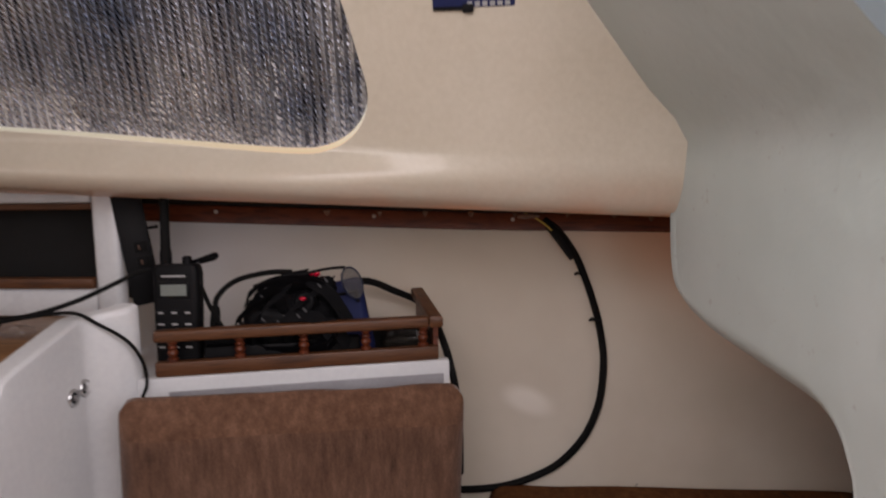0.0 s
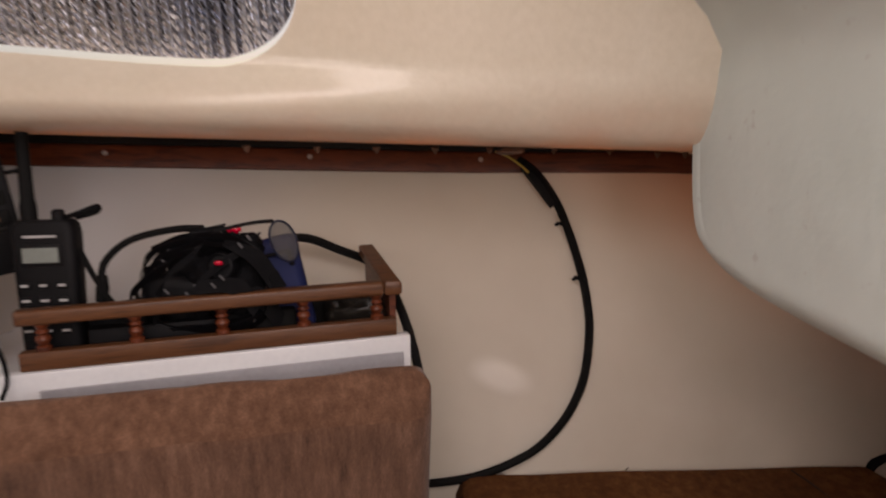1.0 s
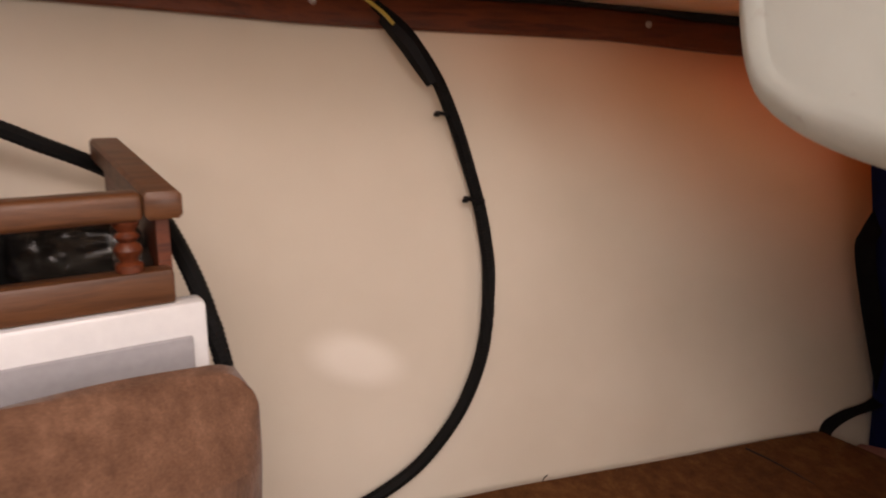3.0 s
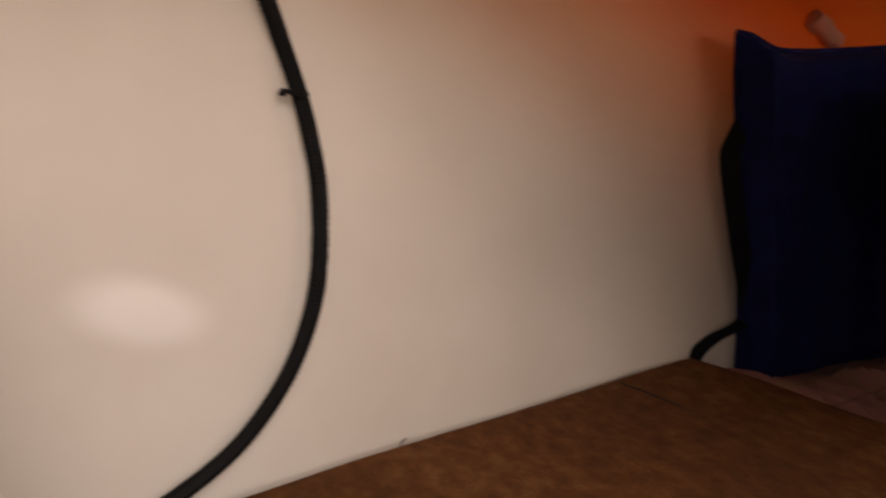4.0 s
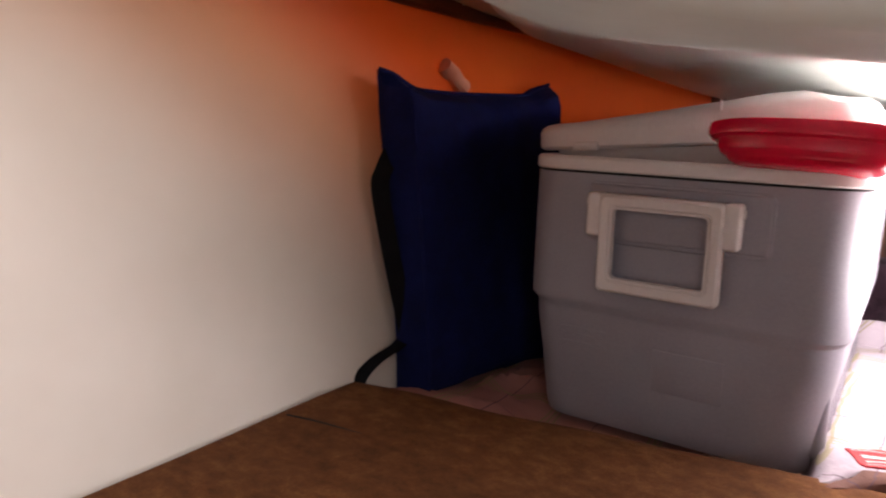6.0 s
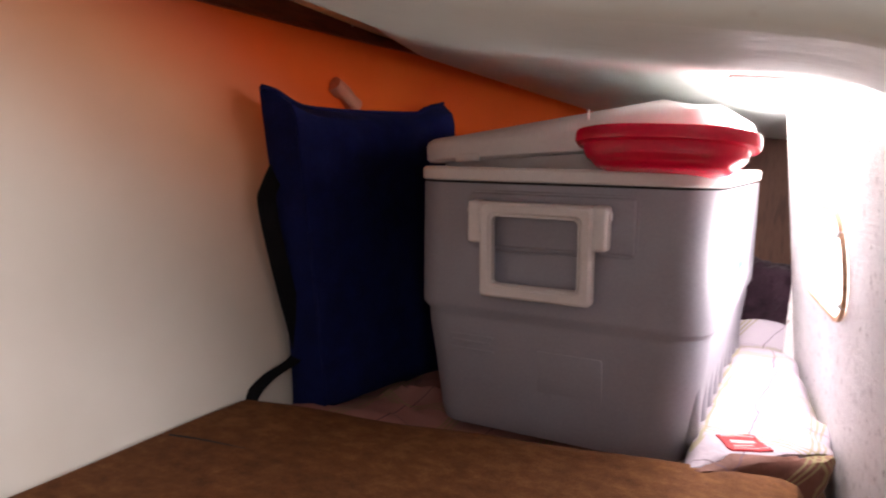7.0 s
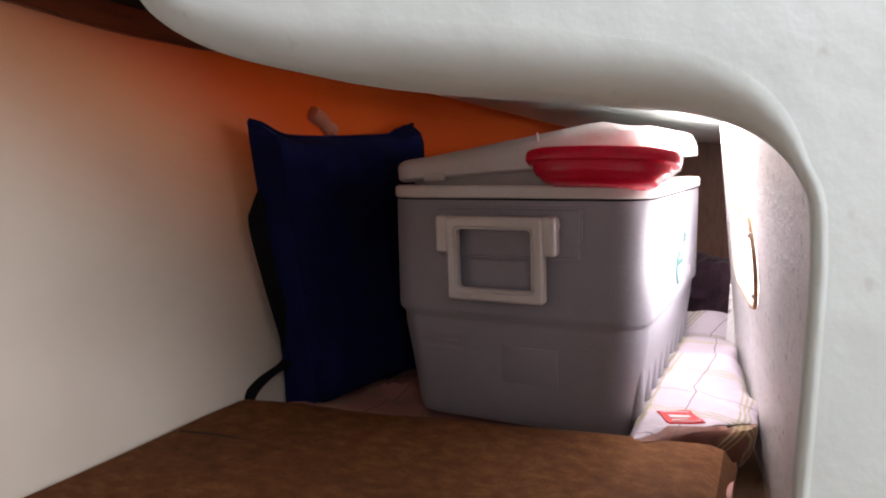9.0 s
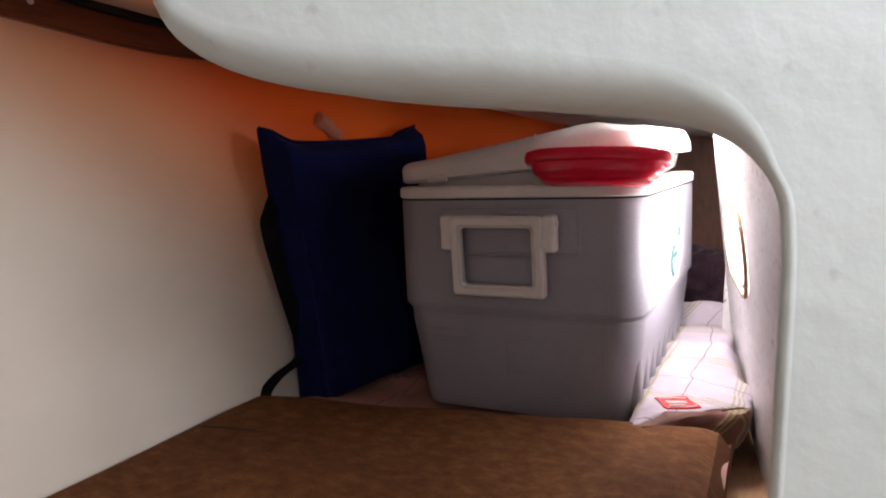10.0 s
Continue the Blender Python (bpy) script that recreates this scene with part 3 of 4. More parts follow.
setting("trim_jamb", bm, FIBRE, "rounded white inner edge of the berth opening", "jamb")

# painted plywood partition beside the berth with an oval cut-out
P0, P1 = Vector((0.74, 1.524, 0)), Vector((1.93, 1.684, 0))
turn = math.degrees(math.atan2(P1.y - P0.y, P1.x - P0.x))
PM = pose(P0.x, P0.y, 0.80, -8, 0, turn) @ pose(0, 0, -0.80)
PL = 1.10
bm = boxed((0, -0.018, 0.15), (PL, 0, 1.02), 0.0015, 1)
panel = setting("wall_engine_partition", bm, PLY, "worn white painted plywood partition with an oval cut-out", "partition")
panel.matrix_world = PM
c = bmesh.new()
hole = [(0.73 + x, z + 0.765) for x, z in round_rect(0.34, 0.135, 0.066, 8)]
loft(c, [[Vector((x, -0.1, z)) for x, z in hole], [Vector((x, 0.1, z)) for x, z in hole]])
panel.matrix_world = pose(0, 0, 0)
cut(panel, c)
wedge = bmesh.new()
loft(wedge, [[Vector((0.15, y, 1.0)), Vector((1.15, y, 0.985)), Vector((PL + 0.1, y, 0.985)), Vector((PL + 0.1, y, 1.10)), Vector((0.15, y, 1.10))] for y in (-0.1, 0.1)])
cut(panel, wedge)
panel.matrix_world = PM
rim = thing("cutout_rim", PM, "bare wooden rim with small bolts round the oval cut-out", "rim")
part("ring", frame_ring(bmesh.new(), 0.350, 0.145, 0.071, 0.006, 0.006, pose(0.73, 0.004, 0.765)), BARE, rim)
for x, z in ((0.575, 0.808), (0.575, 0.722), (0.88, 0.80)):
    part("bolt", lathe(bmesh.new(), [(0.005, 0), (0.005, 0.006), (0.003, 0.008), (0, 0.008)], 8, pose(x, 0.002, z, -90)), STEEL, rim)

# frame added round the stand-in lamp; the ceiling has no opening here
hatch = thing("gap_lamp_frame", pose(1.60, 1.690, 0.996, 90), "white frame added round the fill lamp under the cockpit seat", "hatch frame")
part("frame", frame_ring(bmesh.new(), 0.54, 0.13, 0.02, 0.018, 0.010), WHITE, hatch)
# closing walls of the berth and cabin; the unseen cabin ones shut stray light out
# made-up white end board: looks bright through the cut-out and stops lamp leak
setting("wall_engine_end", boxed((1.836, 0.98, 0.1), (1.856, 1.652, 0.95), 0.002), PLY, "white board added to end the engine space, bright through the cut-out", "partition")
setting("wall_stern", boxed((2.50, 0.9, 0.1), (2.54, 2.6, 1.2), 0.002), DARKWOOD, "dark brown wooden bulkhead at the stern end", "bulkhead")
# made-up white board behind the engine space lamp, for bounced light
setting("wall_engine_space", boxed((0.80, 0.95, 0.1), (2.5, 0.98, 1.1), 0.002), PLY, "white board added as the unseen far side of the engine space", "partition")
# unseen floor, in pale wood so it bounces light up under the deck
setting("floor", boxed((-2.4, -1.3, -0.05), (2.6, 2.6, 0.0), 0.002), BARE, "unseen wooden cabin sole, made pale to bounce light upward", "floor")
setting("wall_forward", boxed((-2.36, -1.3, 0), (-2.3, 2.6, 2.0), 0.002), GEL, "white forward bulkhead", "bulkhead")
setting("wall_far_side", boxed((-2.3, -1.3, 0), (0.8, -1.24, 1.32), 0.002), CABIN, "cream painted far side of the cabin", "cabin wall")
# the opening in this unseen side is made up for the side fill lamp
setting("wall_far_upper", boxed((-2.3, -1.3, 1.68), (0.8, -1.24, 2.0), 0.002), CABIN, "cream painted unseen far side, over the fill lamp's opening", "cabin wall")
setting("wall_far_fore", boxed((-2.3, -1.3, 1.32), (-1.05, -1.24, 1.68), 0.002), CABIN, "cream painted unseen far side, beside the fill lamp's opening", "cabin wall")
setting("wall_far_aft", boxed((0.05, -1.3, 1.32), (0.8, -1.24, 1.68), 0.002), CABIN, "cream painted unseen far side, beside the fill lamp's opening", "cabin wall")
setting("wall_steps", boxed((0.745, -1.24, 0), (0.80, 1.31, 0.98), 0.004), GEL, "white panel under the companionway", "bulkhead")
setting("wall_aft_far", boxed((0.745, -1.24, 0.98), (0.80, 0.30, 2.0), 0.004), GEL, "white bulkhead beside the companionway", "bulkhead")
for lo, hi in (((-2.3, -1.3, 1.93), (-0.15, 1.45, 1.97)), ((-0.15, -1.3, 1.93), (0.76, 0.36, 1.97)), ((-0.15, 1.26, 1.90), (0.76, 1.45, 1.94))):
    tagged(part("ceiling_coachroof", boxed(lo, hi, 0.004), CABIN), "cream painted coachroof underside", "ceiling", "", "structure")

# ---- berth ----
setting("berth_base", boxed((0.24, 1.50, 0.02), (2.5, 2.42, 0.40), 0.004), BARE, "bare plywood base of the quarter berth", "berth base")


def cushion_solid(bm, corners, z0, z1, edge, nu=22, nv=22, puff=0.006, far_edge=0.05):
    """A cushion over four corners (counter-clockwise) with rolled edges."""
    a, b, c, d = (Vector(p) for p in corners)
    top, bottom = [], []
    for i in range(nu + 1):
        u = i / nu
        rt, rb = [], []
        for j in range(nv + 1):
            v = j / nv
            p = a.lerp(b, u).lerp(d.lerp(c, u), v)
            L, W = (b - a).length, (d - a).length
            h = 1.0
            for dist, e in ((min(u, 1 - u) * L, edge), (v * W, edge), ((1 - v) * W, far_edge)):
                if dist < e:
                    h *= math.sqrt(max(0.0, 1 - (1 - dist / e) ** 2))
            mid = (z0 + z1) / 2
            w = puff * noise.noise(Vector((p.x * 6, p.y * 6, z1)))
            rt.append(Vector((p.x, p.y, mid + (z1 - mid) * (0.25 + 0.75 * h) + w)))
            rb.append(Vector((p.x, p.y, mid - (mid - z0) * (0.4 + 0.6 * h))))
        top.append(rt)
        bottom.append(rb)
    vt, vb = sheet(bm, top), sheet(bm, bottom)
    ra = vt[0] + [r[-1] for r in vt[1:]] + vt[-1][-2::-1] + [r[0] for r in vt[-2:0:-1]]
    rb = vb[0] + [r[-1] for r in vb[1:]] + vb[-1][-2::-1] + [r[0] for r in vb[-2:0:-1]]
    for i in range(len(ra)):
        bm.faces.new((ra[i], ra[(i + 1) % len(ra)], rb[(i + 1) % len(ra)], rb[i]))
    return bm


berth = thing("berth_cushion", pose(0, 0, 0), "brown woven berth cushion lying along the hull", "cushion")
part("cushion", cushion_solid(bmesh.new(), [(0.30, 1.595, 0), (1.31, 1.60, 0), (1.125, 2.352, 0), (0.29, 2.343, 0)], 0.401, 0.508, 0.045, 60, 44, 0.006, 0.012), BERTH, berth)
seam = spline([(0.949, 2.322, 0.5075), (0.960, 2.28, 0.5080), (0.970, 2.215, 0.5080)], 6)
part("seam", tube(bmesh.new(), seam, 0.0014, 5), DARKFILL, berth, "dark open seam")
part("thread", tube(bmesh.new(), spline([(0.628, 2.338, 0.500), (0.630, 2.336, 0.508), (0.634, 2.334, 0.513)], 4), 0.0007, 5), WEB, berth, "loose dark thread")

# ---- cooler ----
CM = pose(1.2676, 1.9414, 0.4664, 0.3, -2.42, -91.3)
cooler = thing("cooler", CM, "grey plastic cooler with white rim and its white lid ajar", "cooler")


def cooler_ring(w, d, r, z):
    return [Vector((x, 0.30 + y, z)) for x, y in round_rect(w, d, r, 6)]


W, D = 0.436, 0.60
bm = bmesh.new()
loft(bm, [cooler_ring(W - dw, D - dw, r, z) for dw, r, z in ((0.080, 0.036, 0.0), (0.062, 0.044, 0.004), (0.052, 0.052, 0.016), (0.032, 0.056, 0.10), (0.017, 0.056, 0.160), (0.016, 0.056, 0.174), (0.015, 0.056, 0.180), (0.002, 0.056, 0.189), (0.001, 0.056, 0.196), (0.0, 0.056, 0.30), (0.0, 0.056, 0.374))])
part("body", bm, GREY, cooler)
part("rim_gap", loft(bmesh.new(), [cooler_ring(W - 0.003, D - 0.003, 0.054, z) for z in (0.3742, 0.3775)]), DARKFILL, cooler, "dark gap under the rim")
bm = bmesh.new()
loft(bm, [cooler_ring(W + 0.000, D + 0.000, 0.055, 0.3775), cooler_ring(W + 0.005, D + 0.005, 0.057, 0.380), cooler_ring(W + 0.005, D + 0.005, 0.057, 0.393), cooler_ring(W - 0.001, D - 0.001, 0.055, 0.397), cooler_ring(W - 0.045, D - 0.045, 0.03, 0.397), cooler_ring(W - 0.052, D - 0.052, 0.03, 0.385)])
part("rim", bm, WHITE, cooler, "white plastic rim")
# raised pad with a moulded groove, handle brackets and swing handle on the end
HC, HZ, HW, HH = -0.0105, 0.284, 0.1605, 0.133
part("pad", boxed((HC - 0.106, -0.0050, 0.286), (HC + 0.130, 0.004, 0.362), 0.0045, 3), GREY, cooler)
part("pad_edge", frame_ring(bmesh.new(), 0.242, 0.082, 0.012, 0.004, 0.004, pose(HC + 0.012, -0.0005, 0.324)), GREY, cooler, "moulded edge round the handle pad")
for sx in (-1, 1):
    x0 = HC + sx * (HW / 2 + 0.0085)
    br = part("bracket", boxed((x0 - 0.0105, -0.028, 0.2925), (x0 + 0.0105, -0.003, HZ + HH / 2 + 0.001), 0.005, 3), WHITE, cooler, "white handle bracket")
    part("pivot", lathe(bmesh.new(), [(0.0065, 0), (0.0065, 0.003), (0.003, 0.004), (0, 0.004)], 12, pose(x0 + sx * 0.0095, -0.016, 0.338, 0, sx * 90, 0)), WHITE, br)
handle = part("handle", frame_ring(bmesh.new(), HW, HH, 0.006, 0.0165, 0.018, pose(HC, -0.020, HZ, 3)), WHITE, cooler, "white swing handle")
part("grip_lip", frame_ring(bmesh.new(), HW - 0.032, HH - 0.032, 0.010, 0.003, 0.012, pose(HC, -0.022, HZ, 3)), WHITE, handle)
part("moulded_line", boxed((HC - 0.066, -0.0042, 0.2795), (HC + 0.066, 0.002, 0.2815), 0.0005, 1), GREY, cooler)
# faint raised lettering bars and plaque, flutes along the long side
for x0, x1, z in ((-0.152, -0.082, 0.146), (-0.150, -0.086, 0.136), (-0.152, -0.082, 0.124)):
    part("raised_bar", boxed((x0, 0.0145 - (z - 0.10) * 0.125, z), (x1, 0.026, z + 0.0045), 0.001, 1), GREY, cooler, "raised grey bar")
part("plaque", boxed((-0.047, -0.0004, -0.031), (0.047, 0.010, 0.031), 0.0012, 2, pose(0.033, 0.0142, 0.109, 7.2)), GREY, cooler)
for k in range(9):
    part("flute", boxed((W / 2 - 0.045, 0.05 + k * 0.058, 0.024), (W / 2 - 0.0155, 0.084 + k * 0.058, 0.125), 0.010, 3), GREY, cooler)
for k in range(7):
    part("pane_rib", boxed((W / 2 - 0.006, 0.10 + k * 0.066, 0.208), (W / 2 + 0.0012, 0.106 + k * 0.066, 0.225), 0.001, 1), GREY, cooler)
# the printed emblem: a crescent and two short bars
crescent = []
for k in range(13):
    a = radians(60 + 210 * k / 12)
    w = 0.009 * math.sin(math.pi * k / 12) + 0.002
    y, z = 0.295 + 0.026 * math.cos(a), 0.238 + 0.026 * math.sin(a)
    crescent.append([Vector((W / 2 + 0.0003, y - w * math.cos(a), z - w * math.sin(a))), Vector((W / 2 + 0.0003, y + w * math.cos(a), z + w * math.sin(a)))])
part("printed_mark", solid_sheet(bmesh.new(), crescent, (0.0008, 0, 0)), TEAL, cooler, "teal printed crescent")
for lo, hi in (((W / 2 - 0.001, 0.288, 0.244), (W / 2 + 0.0010, 0.335, 0.253)), ((W / 2 - 0.001, 0.340, 0.280), (W / 2 + 0.0010, 0.368, 0.298))):
    part("printed_mark", boxed(lo, hi, 0.0003, 1), TEAL, cooler, "teal printed bar")

# the lid, resting askew on the rim
LM = CM @ pose(-0.018, 0.362, 0.418, 0.6, -4.0, 1.0)
lid = thing("lid_of_cooler", LM, "white plastic lid lying askew on the cooler rim", "lid")
bm = bmesh.new()
rings = []
for s, z in ((0.955, 0.0), (0.985, 0.001), (1.0, 0.006), (1.0, 0.026), (0.990, 0.033), (0.965, 0.038), (0.93, 0.040), (0.80, 0.043), (0.5, 0.047), (0.2, 0.048)):
    rr = []
    for x, y in round_rect(0.458 * s, 0.62 * s, 0.05 * s + 0.004, 8):
        inside = smooth(1.0, 0.95, s)
        swell = (0.020 * smooth(-0.07, 0.05, x) + 0.008 * smooth(0.02, 0.10, x) - 0.012 * smooth(0.13, 0.19, x)) * inside
        rr.append(Vector((x, y, z + swell + 0.002 * noise.noise(Vector((x * 14, y * 9, 1))) * inside)))
    rings.append(rr)
loft(bm, rings)
part("shell", bm, WHITE, lid)
part("liner", loft(bmesh.new(), [[Vector((x, y, z)) for x, y in round_rect(w, d, 0.03)] for w, d, z in ((0.36, 0.54, -0.034), (0.385, 0.565, -0.026), (0.40, 0.58, 0.001))]), WHITE, lid, "bluish white liner")
part("latch", boxed((-0.158, -0.3125, -0.002), (-0.118, -0.303, 0.012), 0.003), WHITE, lid)
part("vent_mark", boxed((0.045, -0.300, 0.046), (0.048, -0.296, 0.062), 0.001, 1), WHITE, lid)

# red oblong lid wedged on the rim against the cooler lid
RM = CM @ pose(0.146, 0.004, 0.4155, -14, 1.2, 0)
red = thing("food_box_lid", RM, "red plastic container lid wedged on the cooler rim", "container lid")


def oblong(a, b, z, n=56, e=0.78):
    """A ring between an ellipse and a rectangle."""
    out = []
    for k in range(n):
        t = 2 * math.pi * k / n
        c, q = math.cos(t), math.sin(t)
        out.append(Vector((a * math.copysign(abs(c) ** e, c), b * math.copysign(abs(q) ** e, q), z)))
    return out


steps = ((0.030, -0.022), (0.066, -0.022), (0.080, -0.019), (0.0865, -0.014), (0.0885, -0.011), (0.0945, -0.008), (0.0995, -0.001), (0.1015, 0.008), (0.106, 0.0100))
part("bowl", loft(bmesh.new(), [oblong(r, 0.45 * r, z) for r, z in steps] + [oblong(0.098, 0.044, 0.012)]), RED, red)
flange = ((0.100, 0.009), (0.1105, 0.0105), (0.1130, 0.0135), (0.1135, 0.022), (0.1120, 0.0265), (0.108, 0.028), (0.102, 0.026), (0.099, 0.020), (0.03, 0.018))
part("flange", loft(bmesh.new(), [oblong(r, 0.45 * r, z) for r, z in flange]), RED, red)

# ---- blue cushion with straps ----
blue = thing("boat_cushion", pose(0, 0, 0), "navy blue cloth boat cushion standing against the hull", "cushion")
A, B, C, Dd = Vector((1.215, 2.325, 0.45)), Vector((1.58, 2.25, 0.45)), Vector((1.70, 2.365, 0.950)), Vector((1.175, 2.375, 0.925))
nrm = (B - A).cross(Dd - A).normalized()
if nrm.y > 0:
    nrm = -nrm
front, rear = [], []
for i in range(31):
    u = i / 30
    rf, rb = [], []
    for j in range(31):
        v = j / 30
        p = A.lerp(B, u).lerp(Dd.lerp(C, u), v)
        eu, ev = min(u, 1 - u), min(v, 1 - v)
        pull = 0.015 * (4 * (u - 0.5) ** 2 * 4 * (v - 0.5) ** 2) ** 2
        t = 0.052 * min(1, (eu / 0.035 + 0.04)) ** 0.5 * min(1, (ev / 0.05 + 0.04)) ** 0.5
        out = Vector((u - 0.5, 0, v - 0.5)) * pull * 2
        ear = smooth(0.86, 1.0, v) * max(0.016 * smooth(0.14, 0.0, u), 0.012 * smooth(0.82, 0.90, u))
        out = out + Vector((0, 0, ear))
        wob = 0.005 * noise.noise(p * 9) + 0.006 * noise.noise(Vector((u * 7, v * 1.6, 4))) * min(1, eu / 0.1)
        rf.append(p + out + nrm * (t + wob))
        rb.append(p + out - nrm * (t * 0.5))
    front.append(rf)
    rear.append(rb)
bm = bmesh.new()
va, vb = sheet(bm, front), sheet(bm, rear)
ra = va[0] + [r[-1] for r in va[1:]] + va[-1][-2::-1] + [r[0] for r in va[-2:0:-1]]
rb = vb[0] + [r[-1] for r in vb[1:]] + vb[-1][-2::-1] + [r[0] for r in vb[-2:0:-1]]
for i in range(len(ra)):
    bm.faces.new((ra[i], ra[(i + 1) % len(ra)], rb[(i + 1) % len(ra)], rb[i]))
part("pad", bm, NAVY, blue)
part("piping", tube(bmesh.new(), [p + nrm * 0.002 for p in spline([r[-1] for r in front], 2)], 0.004, 6), NAVY, blue)
part("piping", tube(bmesh.new(), [p + nrm * 0.001 for p in spline(front[1][:-1], 2)], 0.0035, 6), NAVY, blue)


def ribbon(bm, line, width, side, thick=0.002):
    a = [p - side * width / 2 for p in line]
    b = [p + side * width / 2 for p in line]
    return solid_sheet(bm, [a, b], Vector(side).cross(line[1] - line[0]).normalized() * thick)


part("strap", ribbon(bmesh.new(), spline([(1.20, 2.36, 0.86), (1.172, 2.360, 0.815), (1.162, 2.358, 0.785), (1.176, 2.345, 0.70), (1.200, 2.330, 0.60), (1.235, 2.325, 0.50)], 6), 0.028, Vector((0.75, -0.66, 0))), WEB, blue, "black webbing strap")
part("strap", ribbon(bmesh.new(), spline([(1.222, 2.337, 0.545), (1.188, 2.328, 0.540), (1.145, 2.336, 0.525), (1.114, 2.340, 0.500), (1.116, 2.338, 0.46)], 6), 0.022, Vector((0.5, -0.86, 0))), WEB, blue, "black webbing loop")

knob = thing("foam_plug", pose(1.452, hull_y(1.452, 0.955) - 0.010, 0.952, -6, -60, 0) @ Matrix.Diagonal((1.15, 1.15, 1.7, 1)), "pinkish foam plug stuck on the hull", "foam plug")
part("plug", rumple(lathe(bmesh.new(), [(0.011, -0.004), (0.014, 0.006), (0.013, 0.02), (0.016, 0.03), (0.012, 0.038), (0.0, 0.04)], 14), 0.015, 0.006), PINKFOAM, knob)

# ---- bedding ----
bag = thing("sleeping_bag", pose(0, 0, 0), "folded pink plaid sleeping bag beside the cooler", "sleeping bag")


def bag_ring(s, grow, shift=0.0):
    """A boxy cross-section of the folded bag; its near end slants across the berth."""
    u = max(0.0, s)
    yc, wide = 1.662 + 0.055 * u, 0.088 * (1 - 0.30 * smooth(0.1, 0.7, u))
    top, low = 0.520 + 0.022 * smooth(0.0, 0.35, u) - 0.030 * smooth(0.52, 0.60, u), 0.440
    ring = []
    for k in range(36):
        a = 2 * math.pi * k / 36
        ca, sa = math.cos(a), math.sin(a)
        y = yc + wide * grow * math.copysign(abs(ca) ** 0.55, ca)
        x = 1.298 + 0.92 * s - 0.95 * (y - yc) * smooth(0.5, 0.0, u) + shift
        lump = 0.013 * noise.noise(Vector((x * 9, y * 9, sa))) + 0.009 * noise.noise(Vector((x * 22, y * 16, sa))) + 0.003 * noise.noise(Vector((x * 60, y * 45, sa)))
        z = (top + low) / 2 + (top - low) / 2 * grow * math.copysign(abs(sa) ** 0.55, sa) + lump
        ring.append(Vector((x, y + lump * ca, z)))
    return ring


bm = bmesh.new()
loft(bm, [bag_ring(0.0, 0.90), bag_ring(0.004, 0.97)] + [bag_ring(0.012 + 0.988 * i / 44, 1.0) for i in range(45)] + [bag_ring(1.0, 0.7, 0.02)])
skin = BVHTree.FromBMesh(bm)
part("roll", bm, PLAID, bag)
bm = bmesh.new()
loft(bm, [bag_ring(0.0, g, d) for g, d in ((0.30, -0.022), (0.60, -0.024), (0.82, -0.020), (0.93, -0.010), (0.955, 0.004), (0.90, 0.012))])
part("folded_end", rumple(rumple(bm, 0.05, 0.010, 3), 0.018, 0.004, 6), FOLD, bag, "plaid folded end, darkened brown for its shade")


def on_bag(bm, x0, x1, y0, y1, lift, n=8):
    """A thin patch that lies on the bag's top."""
    m = pose(1.318, 1.682, 0, 0, 0, -52)
    rows = []
    for i in range(n + 1):
        row = []
        for j in range(n + 1):
            p = m @ Vector((x0 + (x1 - x0) * i / n, y0 + (y1 - y0) * j / n, 0.8))
            hit = skin.ray_cast(p, Vector((0, 0, -1)))[0]
            row.append((hit if hit is not None else Vector((p.x, p.y, 0.505))) + Vector((0, 0, lift)))
        rows.append(row)
    return solid_sheet(bm, rows, (0, 0, -0.002))


lb = part("label", on_bag(bmesh.new(), -0.029, 0.029, -0.019, 0.021, 0.0022), LABELRED, bag, "red sewn label with pale bars")
for x0, x1, y0, y1 in ((-0.024, 0.024, 0.0155, 0.0170), (-0.024, 0.024, -0.0150, -0.0135), (-0.018, 0.018, 0.002, 0.0075), (-0.018, 0.010, -0.0065, -0.003)):
    part("label_bar", on_bag(bmesh.new(), x0, x1, y0, y1, 0.0032, 6), INK, lb)
# its far end is folded up, with dark clothes piled behind it
bm = bmesh.new()
fold = []
for i in range(25):
    a = math.pi * i / 24
    fold.append([Vector((1.93 + 0.10 * i / 24 + 0.02 * math.sin(a), 1.585 + 0.215 * j / 20, 0.468 + 0.082 * math.sin(a) ** 0.6 + 0.010 * noise.noise(Vector((i * 0.25, j * 0.3, 2))))) for j in range(21)])
solid_sheet(bm, fold, (0.004, 0, -0.006))
part("turned_up_end", bm, PLAID, bag)
clothes = thing("clothes_pile", pose(2.24, 1.70, 0.47), "dark purple crumpled clothes piled behind the sleeping bag", "clothes")
bm = bmesh.new()
bmesh.ops.create_icosphere(bm, subdivisions=5, radius=1, matrix=pose(0, 0, 0.07) @ Matrix.Diagonal((0.11, 0.16, 0.115, 1)))
part("cloth", rumple(rumple(bm, 0.07, 0.035, 1), 0.025, 0.012, 5), CLOTHES, clothes)
bm = bmesh.new()
rows_b = []
for i in range(121):
    x = 1.10 + 1.35 * i / 120
    row = []
    for j in range(66):
        y = 1.60 + 0.74 * j / 65
        yy = min(y, hull_y(x, 0.45) - 0.012)
        row.append(Vector((x, yy, 0.455 + 0.030 * noise.noise(Vector((x * 8, y * 8, 0))) * smooth(0.0, 0.06, abs(y - 1.9) - 0.1) + 0.045 * (0.3 - abs(noise.noise(Vector((x * 10, y * 10, 3))))) * smooth(0.0, 0.06, abs(y - 1.95) - 0.18))))
    rows_b.append(row)
solid_sheet(bm, rows_b, (0, 0, -0.045))
